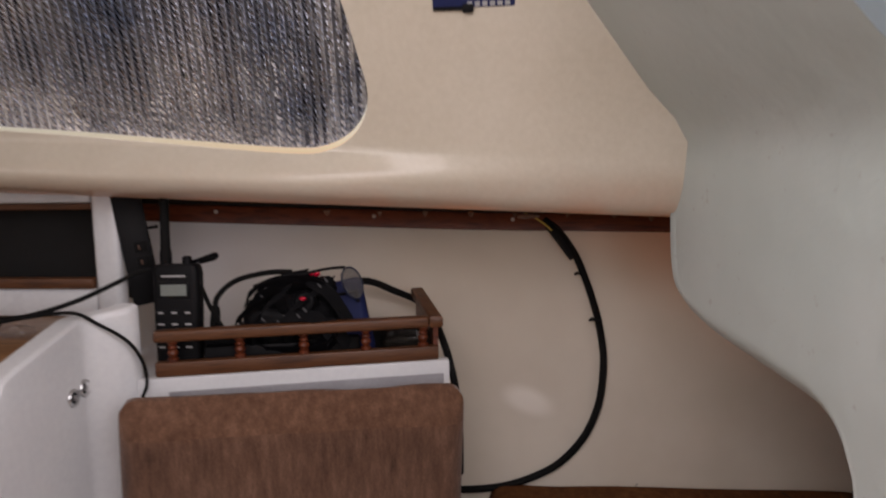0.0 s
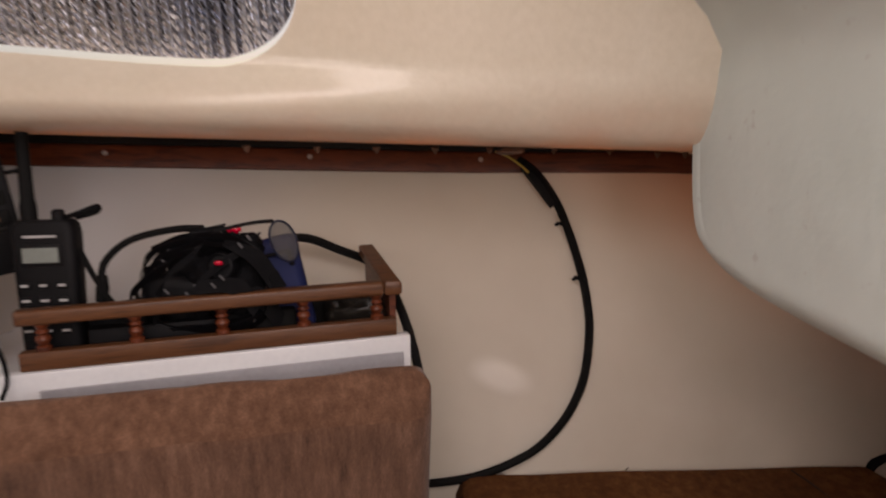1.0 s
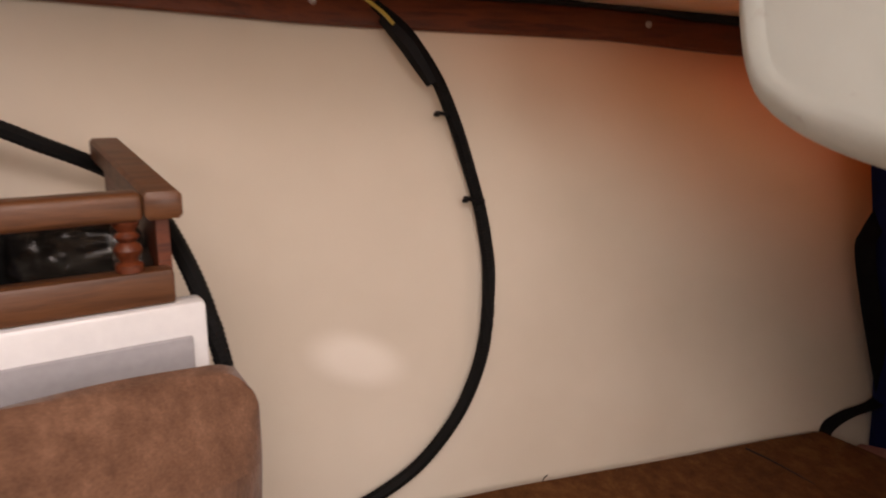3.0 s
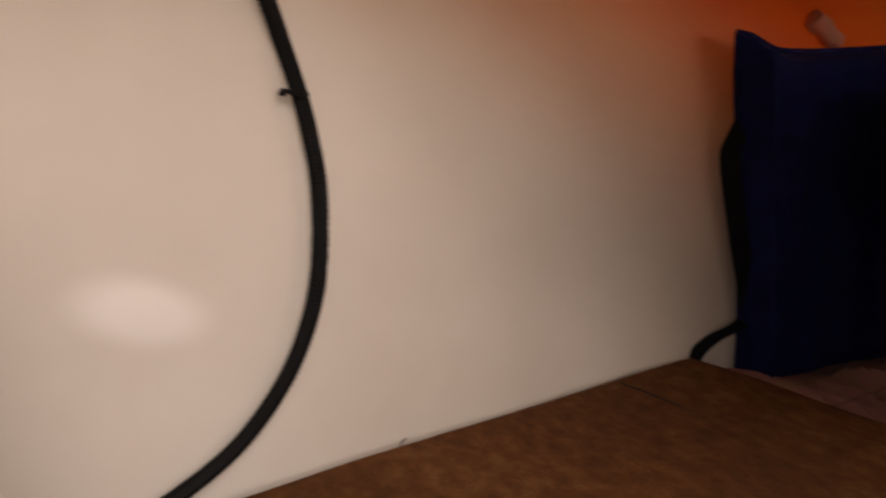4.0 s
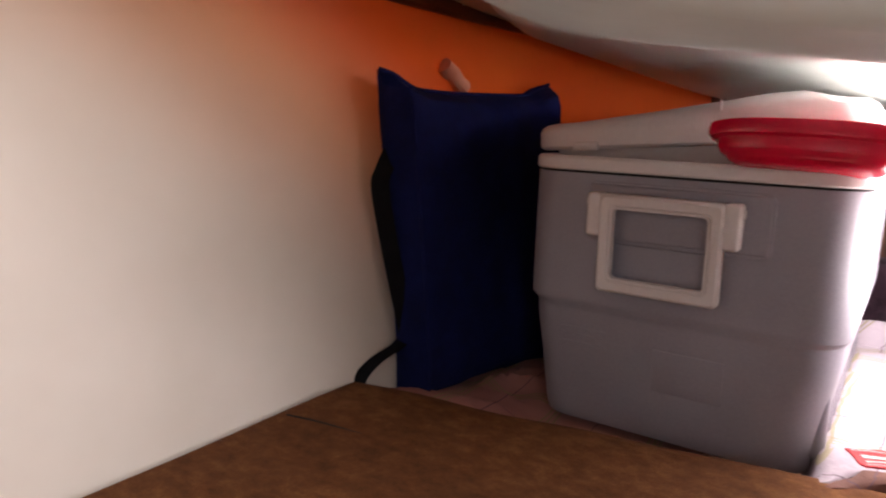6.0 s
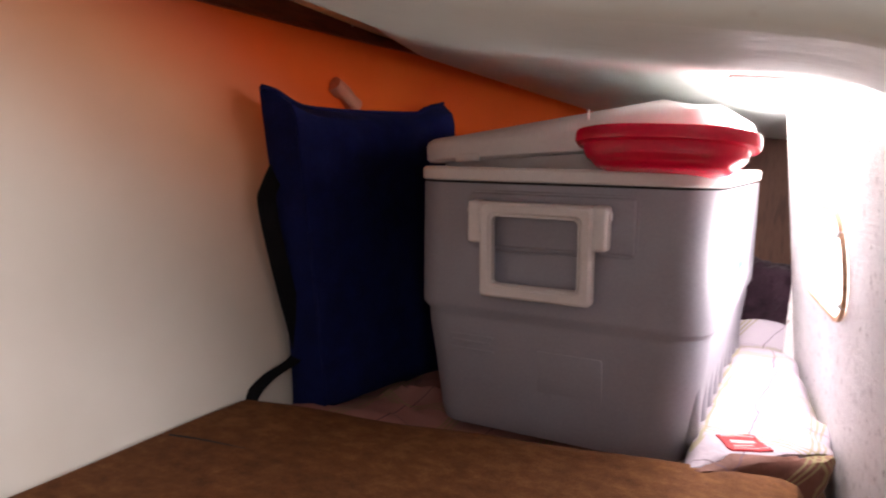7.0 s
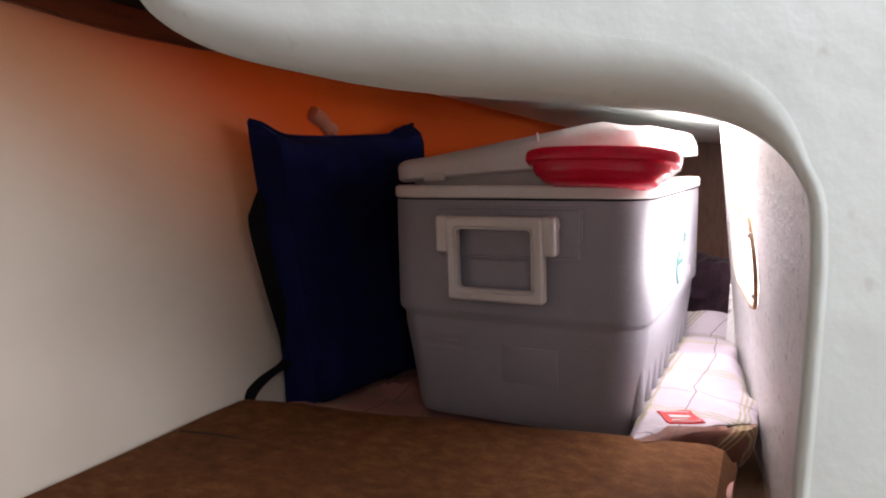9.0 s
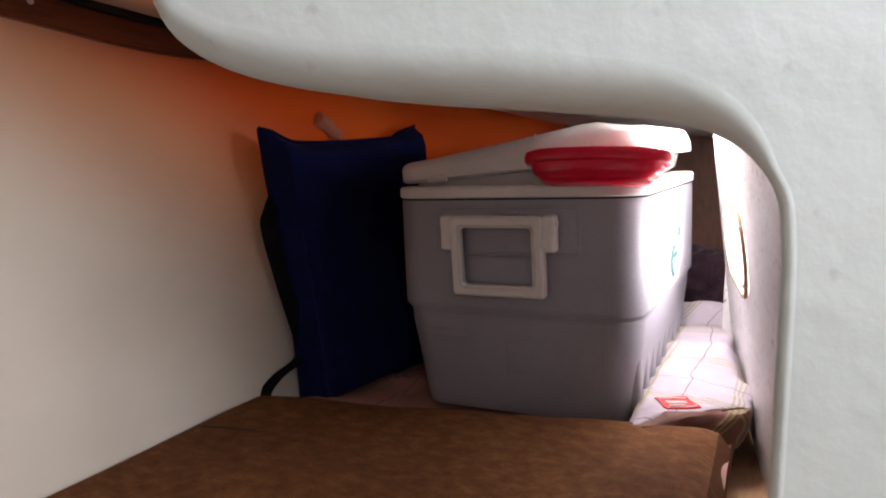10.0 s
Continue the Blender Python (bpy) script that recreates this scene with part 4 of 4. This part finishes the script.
quilt = tagged(part("quilt", bm, QUILT), "rumpled pink plaid quilt under the cooler", "quilt")

# ---- seat, shelf and fiddle rail ----
SM = pose(-0.346, 1.985, 0, 0, 0, 15.4)  # local x runs along the rail, y towards the hull
seat = thing("settee_cushion", SM, "brown woven seat back cushion standing below the shelf", "seat cushion")


def upright_cushion(w, h, t, edge, nu=44, nv=34):
    """A standing cushion: front at y = -t/2, rolled at its edges."""
    bm = bmesh.new()
    grids = []
    for s in (-1, 1):
        g = []
        for i in range(nu + 1):
            u = 0.5 - 0.5 * math.cos(math.pi * i / nu)
            r = []
            for j in range(nv + 1):
                v = 0.5 - 0.5 * math.cos(math.pi * j / nv)
                du, dv = min(u, 1 - u) * w, min(v, 1 - v) * h
                k = 1.0
                if du < edge:
                    k *= math.sqrt(max(0, 1 - (1 - du / edge) ** 2))
                if v > 0.5 and dv < 0.058:
                    k *= -0.42 + 1.42 * (dv / 0.058) ** 0.85
                elif v < 0.5 and dv < edge:
                    k *= math.sqrt(max(0, 1 - (1 - dv / edge) ** 2))
                p = Vector((u * w, 0, v * h))
                q = Vector((min(max(p.x, 0.028), w - 0.028), 0, min(max(p.z, 0.028), h - 0.028)))
                o = p - q
                if o.x and o.z:
                    p = q + o * max(abs(o.x), abs(o.z)) / o.length
                r.append(p + Vector((0, s * t / 2 * (0.35 + 0.65 * k) + 0.004 * noise.noise(p * 9 + Vector((0, s, 0))), 0.004 * noise.noise(Vector((u * 5, s, 2))))))
            g.append(r)
        grids.append(sheet(bm, g))
    a, b = grids
    ra = a[0] + [r[-1] for r in a[1:]] + a[-1][-2::-1] + [r[0] for r in a[-2:0:-1]]
    rb = b[0] + [r[-1] for r in b[1:]] + b[-1][-2::-1] + [r[0] for r in b[-2:0:-1]]
    for i in range(len(ra)):
        bm.faces.new((ra[i], ra[(i + 1) % len(ra)], rb[(i + 1) % len(ra)], rb[i]))
    return bm


bm = upright_cushion(0.612, 0.452, 0.10, 0.045)
# the top band takes the lighter fabric, painting in the light from above
for f in bm.faces:
    f.material_index = 1 if f.calc_center_median().z > 0.397 else 0
bmesh.ops.transform(bm, matrix=pose(-0.030, -0.062, 0.400, 3, 1.6, 0), verts=bm.verts)
part("cushion", bm, SEATCLOTH, seat).data.materials.append(SEATTOP)
part("seam", tube(bmesh.new(), spline([(0.0, -0.107, 0.791), (0.2, -0.1095, 0.785), (0.4, -0.1095, 0.779), (0.572, -0.106, 0.774)], 5), 0.0022, 6), SEATCLOTH, seat, "sewn seam below the top edge")
setting("seat_base", boxed((-0.40, 1.45, 0.02), (0.235, 2.30, 0.372), 0.006), GEL, "white moulded seat base under the cushion", "seat base")
# white ledge behind the backrest
bm = bmesh.new()
box(bm, (-0.006, -0.012, 0.40), (0.585, 0.012, 0.862), 0.004, 2)
ledge = setting("shelf_front", bm, GEL, "white moulded front of the shelf behind the seat", "shelf")
ledge.matrix_world = SM
part("grey_lining", boxed((0.05, -0.016, 0.795), (0.572, -0.0125, 0.836), 0.001, 1), GREYCLOTH, ledge, "grey lining strip")
bm = bmesh.new()
rows = []
for x in (-0.46, -0.3, -0.15, 0.0, 0.1, 0.13, 0.155, 0.18, 0.194):
    y0 = 1.985 + (x + 0.346) * math.tan(radians(15.4)) + 0.012
    rows.append([Vector((x, y0 + (min(hull_y(x, 0.85) + 0.005, 2.31 - (x - 0.13) * 2.33) - y0) * k / 4, 0.836)) for k in range(5)])
solid_sheet(bm, rows, (0, 0, 0.024))
setting("shelf_top", bm, GEL, "white shelf between the backrest and the hull", "shelf")

fiddle = thing("fiddle_rail", SM, "varnished wooden fiddle rail with turned spindles on the shelf", "fiddle rail")
part("base_rail", boxed((0.026, -0.008, 0.8625), (0.564, 0.012, 0.890), 0.003, 2), TEAK, fiddle)
part("top_rail", boxed((0.026, -0.011, 0.929), (0.5455, 0.014, 0.951), 0.005, 3), TEAK, fiddle)
for x in (0.058, 0.180, 0.300, 0.420, 0.534):
    prof = [(0.010, 0.0), (0.010, 0.006), (0.006, 0.008), (0.0085, 0.012), (0.0105, 0.017), (0.0085, 0.021), (0.006, 0.023), (0.0095, 0.027), (0.006, 0.031), (0.0095, 0.036), (0.010, 0.039)]
    part("spindle", lathe(bmesh.new(), [(r, 0.890 + z) for r, z in prof], 14, pose(x, 0.002, 0)), MAHOG, fiddle)
part("end_board", solid_sheet(bmesh.new(), [[Vector((0.556 - 0.010 * k, 0.008 + 0.175 * k, 0.8625)), Vector((0.556 - 0.010 * k, 0.008 + 0.175 * k, 0.928 + 0.026 * k))] for k in (0, 0.25, 0.5, 0.75, 1)], (0.010, 0, 0)), MAHOG, fiddle, "dark end board under the short rail")
rings = []
for k, y in enumerate((-0.011, -0.009, 0.05, 0.10, 0.15, 0.186, 0.188)):
    t = (y + 0.011) / 0.199
    g = 0.003 if k in (0, 6) else 0.0
    rings.append([Vector((0.560 - 0.010 * t + (0.0135 - g) * a, y, 0.9395 + 0.026 * t + (0.0105 - g) * b)) for a, b in ((-1, -0.7), (-0.8, -1), (0.8, -1), (1, -0.7), (1, 0.7), (0.8, 1), (-0.8, 1), (-1, 0.7))])
part("end_rail", loft(bmesh.new(), rings), TEAK, fiddle)

# ---- things on the shelf ----
RAD = pose(-0.297, 2.045, 0.864, -4, 0, 4)
radio = thing("marine_radio", RAD, "black handheld marine radio with antenna standing on the shelf", "radio")
bm = bmesh.new()
loft(bm, [[Vector((x, y, z)) for x, y in round_rect(w, d, 0.012, 4)] for w, d, z in ((0.074, 0.034, 0.0), (0.082, 0.040, 0.006), (0.084, 0.042, 0.05), (0.088, 0.042, 0.12), (0.090, 0.042, 0.185), (0.086, 0.040, 0.198), (0.076, 0.034, 0.204))])
part("body", bm, BLACK, radio)
part("antenna", lathe(bmesh.new(), [(0.0115, 0.20), (0.0115, 0.225), (0.0095, 0.235), (0.0085, 0.33), (0.008, 0.343), (0.004, 0.346)], 12, pose(-0.024, 0.002, 0)), RUBBER, radio)
part("knob", lathe(bmesh.new(), [(0.009, 0.200), (0.009, 0.216), (0.006, 0.219)], 12, pose(0.018, 0, 0)), BLACK, radio)
part("bezel", boxed((-0.031, -0.0235, 0.139), (0.029, -0.0195, 0.172), 0.002, 2), BLACK, radio)
part("display", boxed((-0.026, -0.0245, 0.144), (0.024, -0.0225, 0.166), 0.001, 1), LCD, radio, "grey display")
part("brand_bar", boxed((-0.024, -0.0222, 0.180), (0.022, -0.0205, 0.1835), 0, 1), INK, radio)
for r in range(4):
    for c in range(3):
        x, z = -0.026 + 0.026 * c, 0.112 - 0.022 * r
        key = part("key", boxed((x - 0.009, -0.0235, z - 0.006), (x + 0.009, -0.0195, z + 0.006), 0.002, 2), BLACK, radio)
        part("key_mark", boxed((x - 0.006, -0.0242, z - 0.002), (x + 0.004 + 0.002 * (r % 2), -0.0232, z + 0.0015), 0, 1), INK, key)
part("wrist_strap", tube(bmesh.new(), spline([(0.02, 0.01, 0.205), (0.045, 0.0, 0.212), (0.075, -0.004, 0.222), (0.072, 0.0, 0.214), (0.04, 0.008, 0.206)], 6), 0.004, 6), WEB, radio)
part("clip_cord", tube(bmesh.new(), spline([(0.043, 0.0, 0.16), (0.058, 0.005, 0.12), (0.075, 0.01, 0.085), (0.095, 0.012, 0.06)], 6), 0.0045, 6), RUBBER, radio)

# head-torch bundle
lamp = thing("head_torch", pose(-0.072, 2.120, 0.862, 0, 0, 8), "black head torch with tangled printed elastic straps", "head torch")
bm = bmesh.new()
bmesh.ops.create_icosphere(bm, subdivisions=5, radius=1, matrix=pose(0, 0.01, 0.085) @ Matrix.Diagonal((0.082, 0.040, 0.084, 1)))
part("elastic_strap", rumple(rumple(bm, 0.035, 0.022, 1), 0.012, 0.007, 4), WEB, lamp)
part("lamp_head", lathe(bmesh.new(), [(0.018, 0.0), (0.023, 0.006), (0.024, 0.018), (0.021, 0.026), (0.019, 0.027), (0.017, 0.022), (0.0, 0.021)], 20, pose(0.012, -0.015, 0.12, 75, 0, -15)), BLACK, lamp, "black lamp head")
part("battery_box", rumple(boxed((-0.13, -0.02, 0.0), (-0.03, 0.03, 0.10), 0.018, 3, pose(0, 0, 0, 0, 8, 0)), 0.05, 0.004), BLACK, lamp)
part("charger", boxed((-0.21, -0.03, 0.045), (-0.09, 0.01, 0.090), 0.008, 3, pose(0, 0, 0, 0, -7, 0)), BLACK, lamp)
for k, (a, b, c) in enumerate((((-0.10, -0.03, 0.11), (-0.05, -0.035, 0.165), (0.01, -0.03, 0.18)), ((-0.09, -0.04, 0.05), (-0.075, -0.05, 0.11), (-0.02, -0.045, 0.155)), ((-0.03, -0.055, 0.10), (0.03, -0.06, 0.10), (0.06, -0.05, 0.06)), ((-0.06, -0.04, 0.06), (-0.02, -0.05, 0.11), (0.06, -0.03, 0.165)), ((0.0, -0.045, 0.05), (0.055, -0.05, 0.085), (0.09, -0.02, 0.03)), ((0.02, -0.04, 0.17), (0.06, -0.04, 0.14), (0.095, -0.03, 0.08)))):
    st = part("strap", ribbon(bmesh.new(), spline([a, b, c], 8), 0.026, Vector((0.5, 0.2, 0.7)).normalized(), 0.0025), WEB, lamp)
    mid = (Vector(a) + Vector(b)) / 2 + Vector((0, -0.006, 0.004))
    for t in range(2):
        part("strap_print", boxed((-0.0016, -0.0008, -0.005), (0.0016, 0.0008, 0.005), 0, 1, Matrix.Translation(mid + Vector((0.013 * t, 0, 0.011 * t))) @ pose(0, 0, 0, 10, -35, 0)), FADED, st)
for x, y, z, r in ((0.028, -0.016, 0.178, 0.0075), (-0.045, -0.026, 0.160, 0.004), (0.008, -0.052, 0.135, 0.0045), (0.072, -0.042, 0.078, 0.006)):
    bm = bmesh.new()
    bmesh.ops.create_uvsphere(bm, u_segments=12, v_segments=8, radius=1, matrix=pose(x, y, z) @ Matrix.Diagonal((r * 1.5, r * 0.6, r * 0.8, 1)))
    part("red_button", bm, RED, lamp, "red plastic button")
for k in range(22):
    turn_k, tip = random.uniform(0, 6.28), random.uniform(-0.9, 0.9)
    loop_k = []
    for q in range(6):
        a = turn_k + q * 0.55
        r = random.uniform(0.92, 1.12)
        loop_k.append((-0.02 + 0.098 * r * math.cos(a), -0.012 - 0.026 * r * abs(math.sin(a + tip)), max(0.03, 0.085 + 0.082 * r * math.sin(a) * math.cos(tip))))
    part("strap", ribbon(bmesh.new(), spline(loop_k, 6), random.uniform(0.010, 0.020), Vector((0.3, -0.5, 0.8)).normalized(), 0.0022), NYLON, lamp)
part("cord", tube(bmesh.new(), spline([(-0.17, -0.02, 0.10), (-0.165, -0.01, 0.135), (-0.13, 0.0, 0.165), (-0.07, 0.01, 0.178), (-0.02, 0.0, 0.18)], 7), 0.0055, 8), RUBBER, lamp)
part("plug", lathe(bmesh.new(), [(0.009, 0), (0.010, 0.02), (0.007, 0.035), (0.005, 0.04)], 10, pose(-0.172, -0.02, 0.078, -6, 8, 0)), RUBBER, lamp)

pouch = thing("blue_pouch", pose(0.018, 2.150, 0.861, -8, -9, 12), "dark blue soft pouch on the shelf", "pouch")
part("bag", rumple(boxed((-0.060, -0.02, 0.0), (0.050, 0.025, 0.158), 0.018, 4), 0.05, 0.010, 2), BLUE, pouch)
part("zip", boxed((-0.045, -0.028, 0.128), (0.038, -0.022, 0.134), 0.002, 1), BLACK, pouch, "black zip")
part("pull_tab", boxed((0.030, -0.031, 0.108), (0.038, -0.026, 0.130), 0.002, 1), BLACK, pouch)

specs = thing("sunglasses", pose(0.034, 2.095, 1.026, 0, -20, 30), "sunglasses with thin blue frames lying on the pouch", "sunglasses")
for sx in (0, 1):
    ringp = [Vector((0.0190 * math.cos(a) - 0.052 * sx, -0.004 + 0.06 * sx, 0.034 * math.sin(a) * (1.05 if math.sin(a) < 0 else 0.9) - 0.03 * sx)) for a in (2 * math.pi * k / 24 for k in range(25))]
    part("rim", tube(bmesh.new(), ringp, 0.0019, 6), SPECS, specs)
    if sx == 0:
        part("lens", loft(bmesh.new(), [[p * 0.98 + Vector((0, d, 0)) for p in ringp[:-1]] for d in (-0.001, 0.001)]), LENS, specs, "tinted lens")
part("temple", tube(bmesh.new(), spline([(-0.002, 0, 0.032), (-0.030, -0.004, 0.043), (-0.060, -0.003, 0.050), (-0.085, 0.0, 0.054)], 6), 0.0032, 6), BLACK, specs)

film = thing("plastic_bag", pose(0.13, 2.15, 0.862), "crumpled dark see-through plastic bag in the rail corner", "plastic bag")
bm = bmesh.new()
bmesh.ops.create_icosphere(bm, subdivisions=4, radius=1, matrix=pose(0, 0.02, 0.032) @ Matrix.Diagonal((0.055, 0.03, 0.036, 1)))
part("film", rumple(rumple(bm, 0.03, 0.014, 2), 0.01, 0.005, 5), SMOKE, film)
tray = thing("black_box", SM @ pose(0.27, 0.045, 0.861), "flat black boxes lying behind the rail", "box")
part("lower_box", boxed((-0.16, -0.02, 0.0), (0.02, 0.03, 0.046), 0.004, 2), BLACK, tray)
part("upper_box", boxed((0.03, -0.018, 0.0), (0.14, 0.03, 0.050), 0.004, 2), RUBBER, tray)
part("end_box", boxed((0.146, 0.022, 0.0), (0.262, 0.055, 0.058), 0.004, 2), RUBBER, tray)

# ---- conduit loop ----
hose = thing("conduit", pose(0, 0, 0), "black corrugated cable conduit looping down the hull", "cable")


def on_hull(x, z, off=0.011):
    return (x, hull_y(x, z) - off, z)


loop = spline([on_hull(0.425, 1.118), on_hull(0.462, 1.085, 0.020), on_hull(0.496, 1.035, 0.020), on_hull(0.518, 0.983, 0.018), on_hull(0.536, 0.93), on_hull(0.548, 0.885), on_hull(0.556, 0.84), on_hull(0.560, 0.79), on_hull(0.554, 0.72), on_hull(0.539, 0.665), on_hull(0.508, 0.608), on_hull(0.458, 0.556), on_hull(0.40, 0.525), on_hull(0.33, 0.506), on_hull(0.25, 0.503), on_hull(0.15, 0.51)], 22)
part("tube", tube(bmesh.new(), loop, lambda i: 0.0090 if i % 2 else 0.0081, 8), RUBBER, hose)
part("joint", tube(bmesh.new(), spline([on_hull(0.435, 1.105, 0.022), on_hull(0.462, 1.075, 0.026), on_hull(0.492, 1.028, 0.024)], 6), lambda i: 0.010 + 0.004 * math.sin(min(i, 12) / 12 * math.pi), 8), BLACK, hose, "black taped joint")
for x, z in ((0.507, 0.990), (0.540, 0.884)):
    y = hull_y(x, z) - 0.011
    part("cable_tie", tube(bmesh.new(), [Vector((x + 0.012 * math.cos(a) + 0.004, y + 0.012 * math.sin(a), z - 0.002 * math.cos(a))) for a in (2 * math.pi * k / 14 for k in range(15))], 0.0025, 6), BLACK, hose)
    part("tie_tail", boxed((-0.007, -0.0025, -0.0025), (0.0, 0.0025, 0.0025), 0.001, 1, pose(x - 0.007, y - 0.006, z)), BLACK, hose)
part("wire", tube(bmesh.new(), spline([(0.378, 2.405, 1.134), (0.400, 2.398, 1.125), (0.425, 2.395, 1.108), (0.440, 2.395, 1.094)], 5), 0.0022, 6), YELLOW, hose, "thin yellow wire")
hose2 = thing("conduit", pose(0, 0, 0), "black corrugated conduit running over the rail end behind the backrest", "cable")
part("tube", tube(bmesh.new(), spline([(-0.06, 2.27, 0.985), (0.024, 2.28, 0.996), (0.088, 2.295, 0.970), (0.140, 2.328, 0.938), (0.174, 2.265, 0.920), (0.202, 2.19, 0.888), (0.222, 2.152, 0.840), (0.233, 2.148, 0.78), (0.238, 2.155, 0.70), (0.236, 2.18, 0.60)], 24), lambda i: 0.0082 if i % 2 else 0.0073, 8), RUBBER, hose2)

# ---- galley side ----
gal = thing("galley_unit", pose(0, 0, 0), "white moulded galley unit with a varnished wooden top", "galley unit")
def panel_top(y):
    return 0.900 + 0.038 * smooth(1.70, 1.735, y) + 0.067 * min(1.0, max(0.0, (y - 1.735) / 0.28)) ** 0.9


rows = []
for k in range(33):
    y = 1.70 + 0.30 * k / 32
    flare = 0.068 * smooth(1.925, 1.995, y)
    t = panel_top(y)
    rows.append([Vector((-0.420 + flare, y, 0.02 + (t - 0.032) * q / 8)) for q in range(9)] + [Vector((-0.4215 + flare, y, t - 0.005)), Vector((-0.426 + flare, y, t - 0.001)), Vector((-0.432 + flare, y, t))])
bm = solid_sheet(bmesh.new(), rows, (-0.030, 0, 0))
part("side_panel", bm, GEL, gal)
for y, z in ((1.924, 0.862), (1.890, 0.855)):
    m = pose(-0.420, y, z, 0, 90, 0)
    bolt = part("bolt", lathe(bmesh.new(), [(0.0165, -0.001), (0.0165, 0.001), (0.0145, 0.0035), (0.0115, 0.0030), (0.0105, -0.0005), (0.0, -0.0005)], 20, m), STEEL, gal, "bright steel cup washer")
    part("recess", lathe(bmesh.new(), [(0.0102, -0.0003), (0.0102, 0.0004), (0, 0.0004)], 16, m), BLACK, bolt, "dark recess")
    part("bolt_head", lathe(bmesh.new(), [(0.0055, 0), (0.005, 0.003), (0.003, 0.0042), (0, 0.0042)], 12, m), STEEL, bolt)
part("worktop", boxed((-1.6, 1.62, 0.930), (-0.463, 2.10, 0.955), 0.004, 2), COUNTER, gal, "varnished wooden worktop")
part("front_board", boxed((-1.6, 1.64, 0.02), (-0.463, 1.66, 0.929), 0.004, 2), GEL, gal)
cab = thing("locker_front", pose(0, 0, 0), "white moulded locker with an open dark front above the worktop", "locker")
part("post", boxed((-0.485, 2.085, 0.955), (-0.432, 2.12, 1.212), 0.010, 3), GEL, cab)
part("top_band", boxed((-1.6, 2.08, 1.186), (-0.486, 2.12, 1.232), 0.008, 3), GEL, cab)
part("wood_trim", boxed((-1.6, 2.092, 1.172), (-0.487, 2.104, 1.1855), 0.002, 1), TEAK, cab)
part("sill_trim", boxed((-1.6, 2.080, 1.014), (-0.487, 2.104, 1.035), 0.003, 2), TEAK, cab)
part("lower_band", boxed((-1.6, 2.090, 0.956), (-0.487, 2.12, 1.013), 0.004, 2), GEL, cab)
# near-black sheet and base stand for the shade inside the open locker
part("shade_sheet", boxed((-1.6, 2.16, 0.98), (-0.45, 2.18, 1.2), 0.002, 1), DARKFILL, cab, "near-black sheet painting the shade inside the locker")
part("inside_base", boxed((-1.6, 2.121, 1.0), (-0.45, 2.159, 1.012), 0.001, 1), DARKFILL, cab)
outlet = thing("socket_board", pose(-0.386, 2.105, 0.980, -3, -8, 28), "black board with socket outlets beside the locker", "socket board")
part("board", boxed((-0.028, -0.006, 0.0), (0.028, 0.010, 0.226), 0.003, 2), BLACK, outlet)
for z in (0.075, 0.105):
    s = part("socket", boxed((-0.004, -0.010, z), (0.020, -0.005, z + 0.022), 0.002, 2), RUBBER, outlet)
    part("slot", boxed((0.003, -0.011, z + 0.006), (0.006, -0.0095, z + 0.015), 0, 1), RUST, s)
part("switch", lathe(bmesh.new(), [(0.003, 0), (0.003, 0.014), (0.0045, 0.018), (0, 0.02)], 8, pose(0.028, 0, 0.15, 0, 90, 0)), BLACK, outlet)

usb = thing("charging_lead", pose(0, 0, 0), "black charging lead with its plug trailing over the galley top", "cable")
part("lead", tube(bmesh.new(), spline([(-0.70, 1.97, 0.985), (-0.60, 1.93, 0.985), (-0.52, 1.93, 0.992), (-0.45, 1.96, 1.012), (-0.40, 1.99, 1.035), (-0.36, 2.02, 1.056), (-0.34, 2.035, 1.060)], 8), 0.0045, 8), RUBBER, usb)
part("lead", tube(bmesh.new(), spline([(-0.56, 1.90, 0.985), (-0.50, 1.90, 0.996), (-0.43, 1.92, 1.000), (-0.395, 1.94, 0.975), (-0.355, 1.96, 0.94), (-0.333, 1.968, 0.90), (-0.325, 1.965, 0.86), (-0.330, 1.955, 0.835)], 8), 0.0032, 8), RUBBER, usb)
plug = part("plug", boxed((-0.028, -0.012, -0.007), (0.028, 0.012, 0.007), 0.003, 2, pose(-0.585, 1.90, 0.985, 0, 4, 20)), BLACK, usb)
part("contact", boxed((-0.050, -0.008, -0.004), (-0.028, 0.008, 0.004), 0.001, 1, pose(-0.585, 1.90, 0.985, 0, 4, 20)), STEEL, plug, "bright metal contact")
wrap = thing("plastic_wrap", pose(-0.545, 1.93, 0.956), "crumpled clear plastic wrapper on the galley top", "wrapper")
bm = bmesh.new()
bmesh.ops.create_icosphere(bm, subdivisions=3, radius=1, matrix=pose(0, 0, 0.008) @ Matrix.Diagonal((0.035, 0.022, 0.011, 1)))
part("film", rumple(bm, 0.01, 0.008), CLEAR, wrap)

# ---- small panel on the cabin side ----
gauge = thing("instrument_card", pose(0.285, 1.931, 1.497, 17, 0, 0), "dark blue printed card clipped on the cabin side", "card")
part("card", boxed((-0.066, -0.006, 0.004), (0.066, 0.002, 0.09), 0.003, 2), BLUE, gauge)
part("edge_strip", boxed((-0.066, -0.009, 0.0), (-0.005, 0.0, 0.006), 0.002, 1), BLACK, gauge)
part("clip", boxed((-0.018, -0.012, -0.004), (0.0, 0.0, 0.01), 0.003, 2), BLACK, gauge)
for k in range(6):
    part("print_bar", boxed((-0.01 + k * 0.012, -0.0075, 0.006), (-0.002 + k * 0.012, -0.0055, 0.013), 0, 1), INK, gauge)
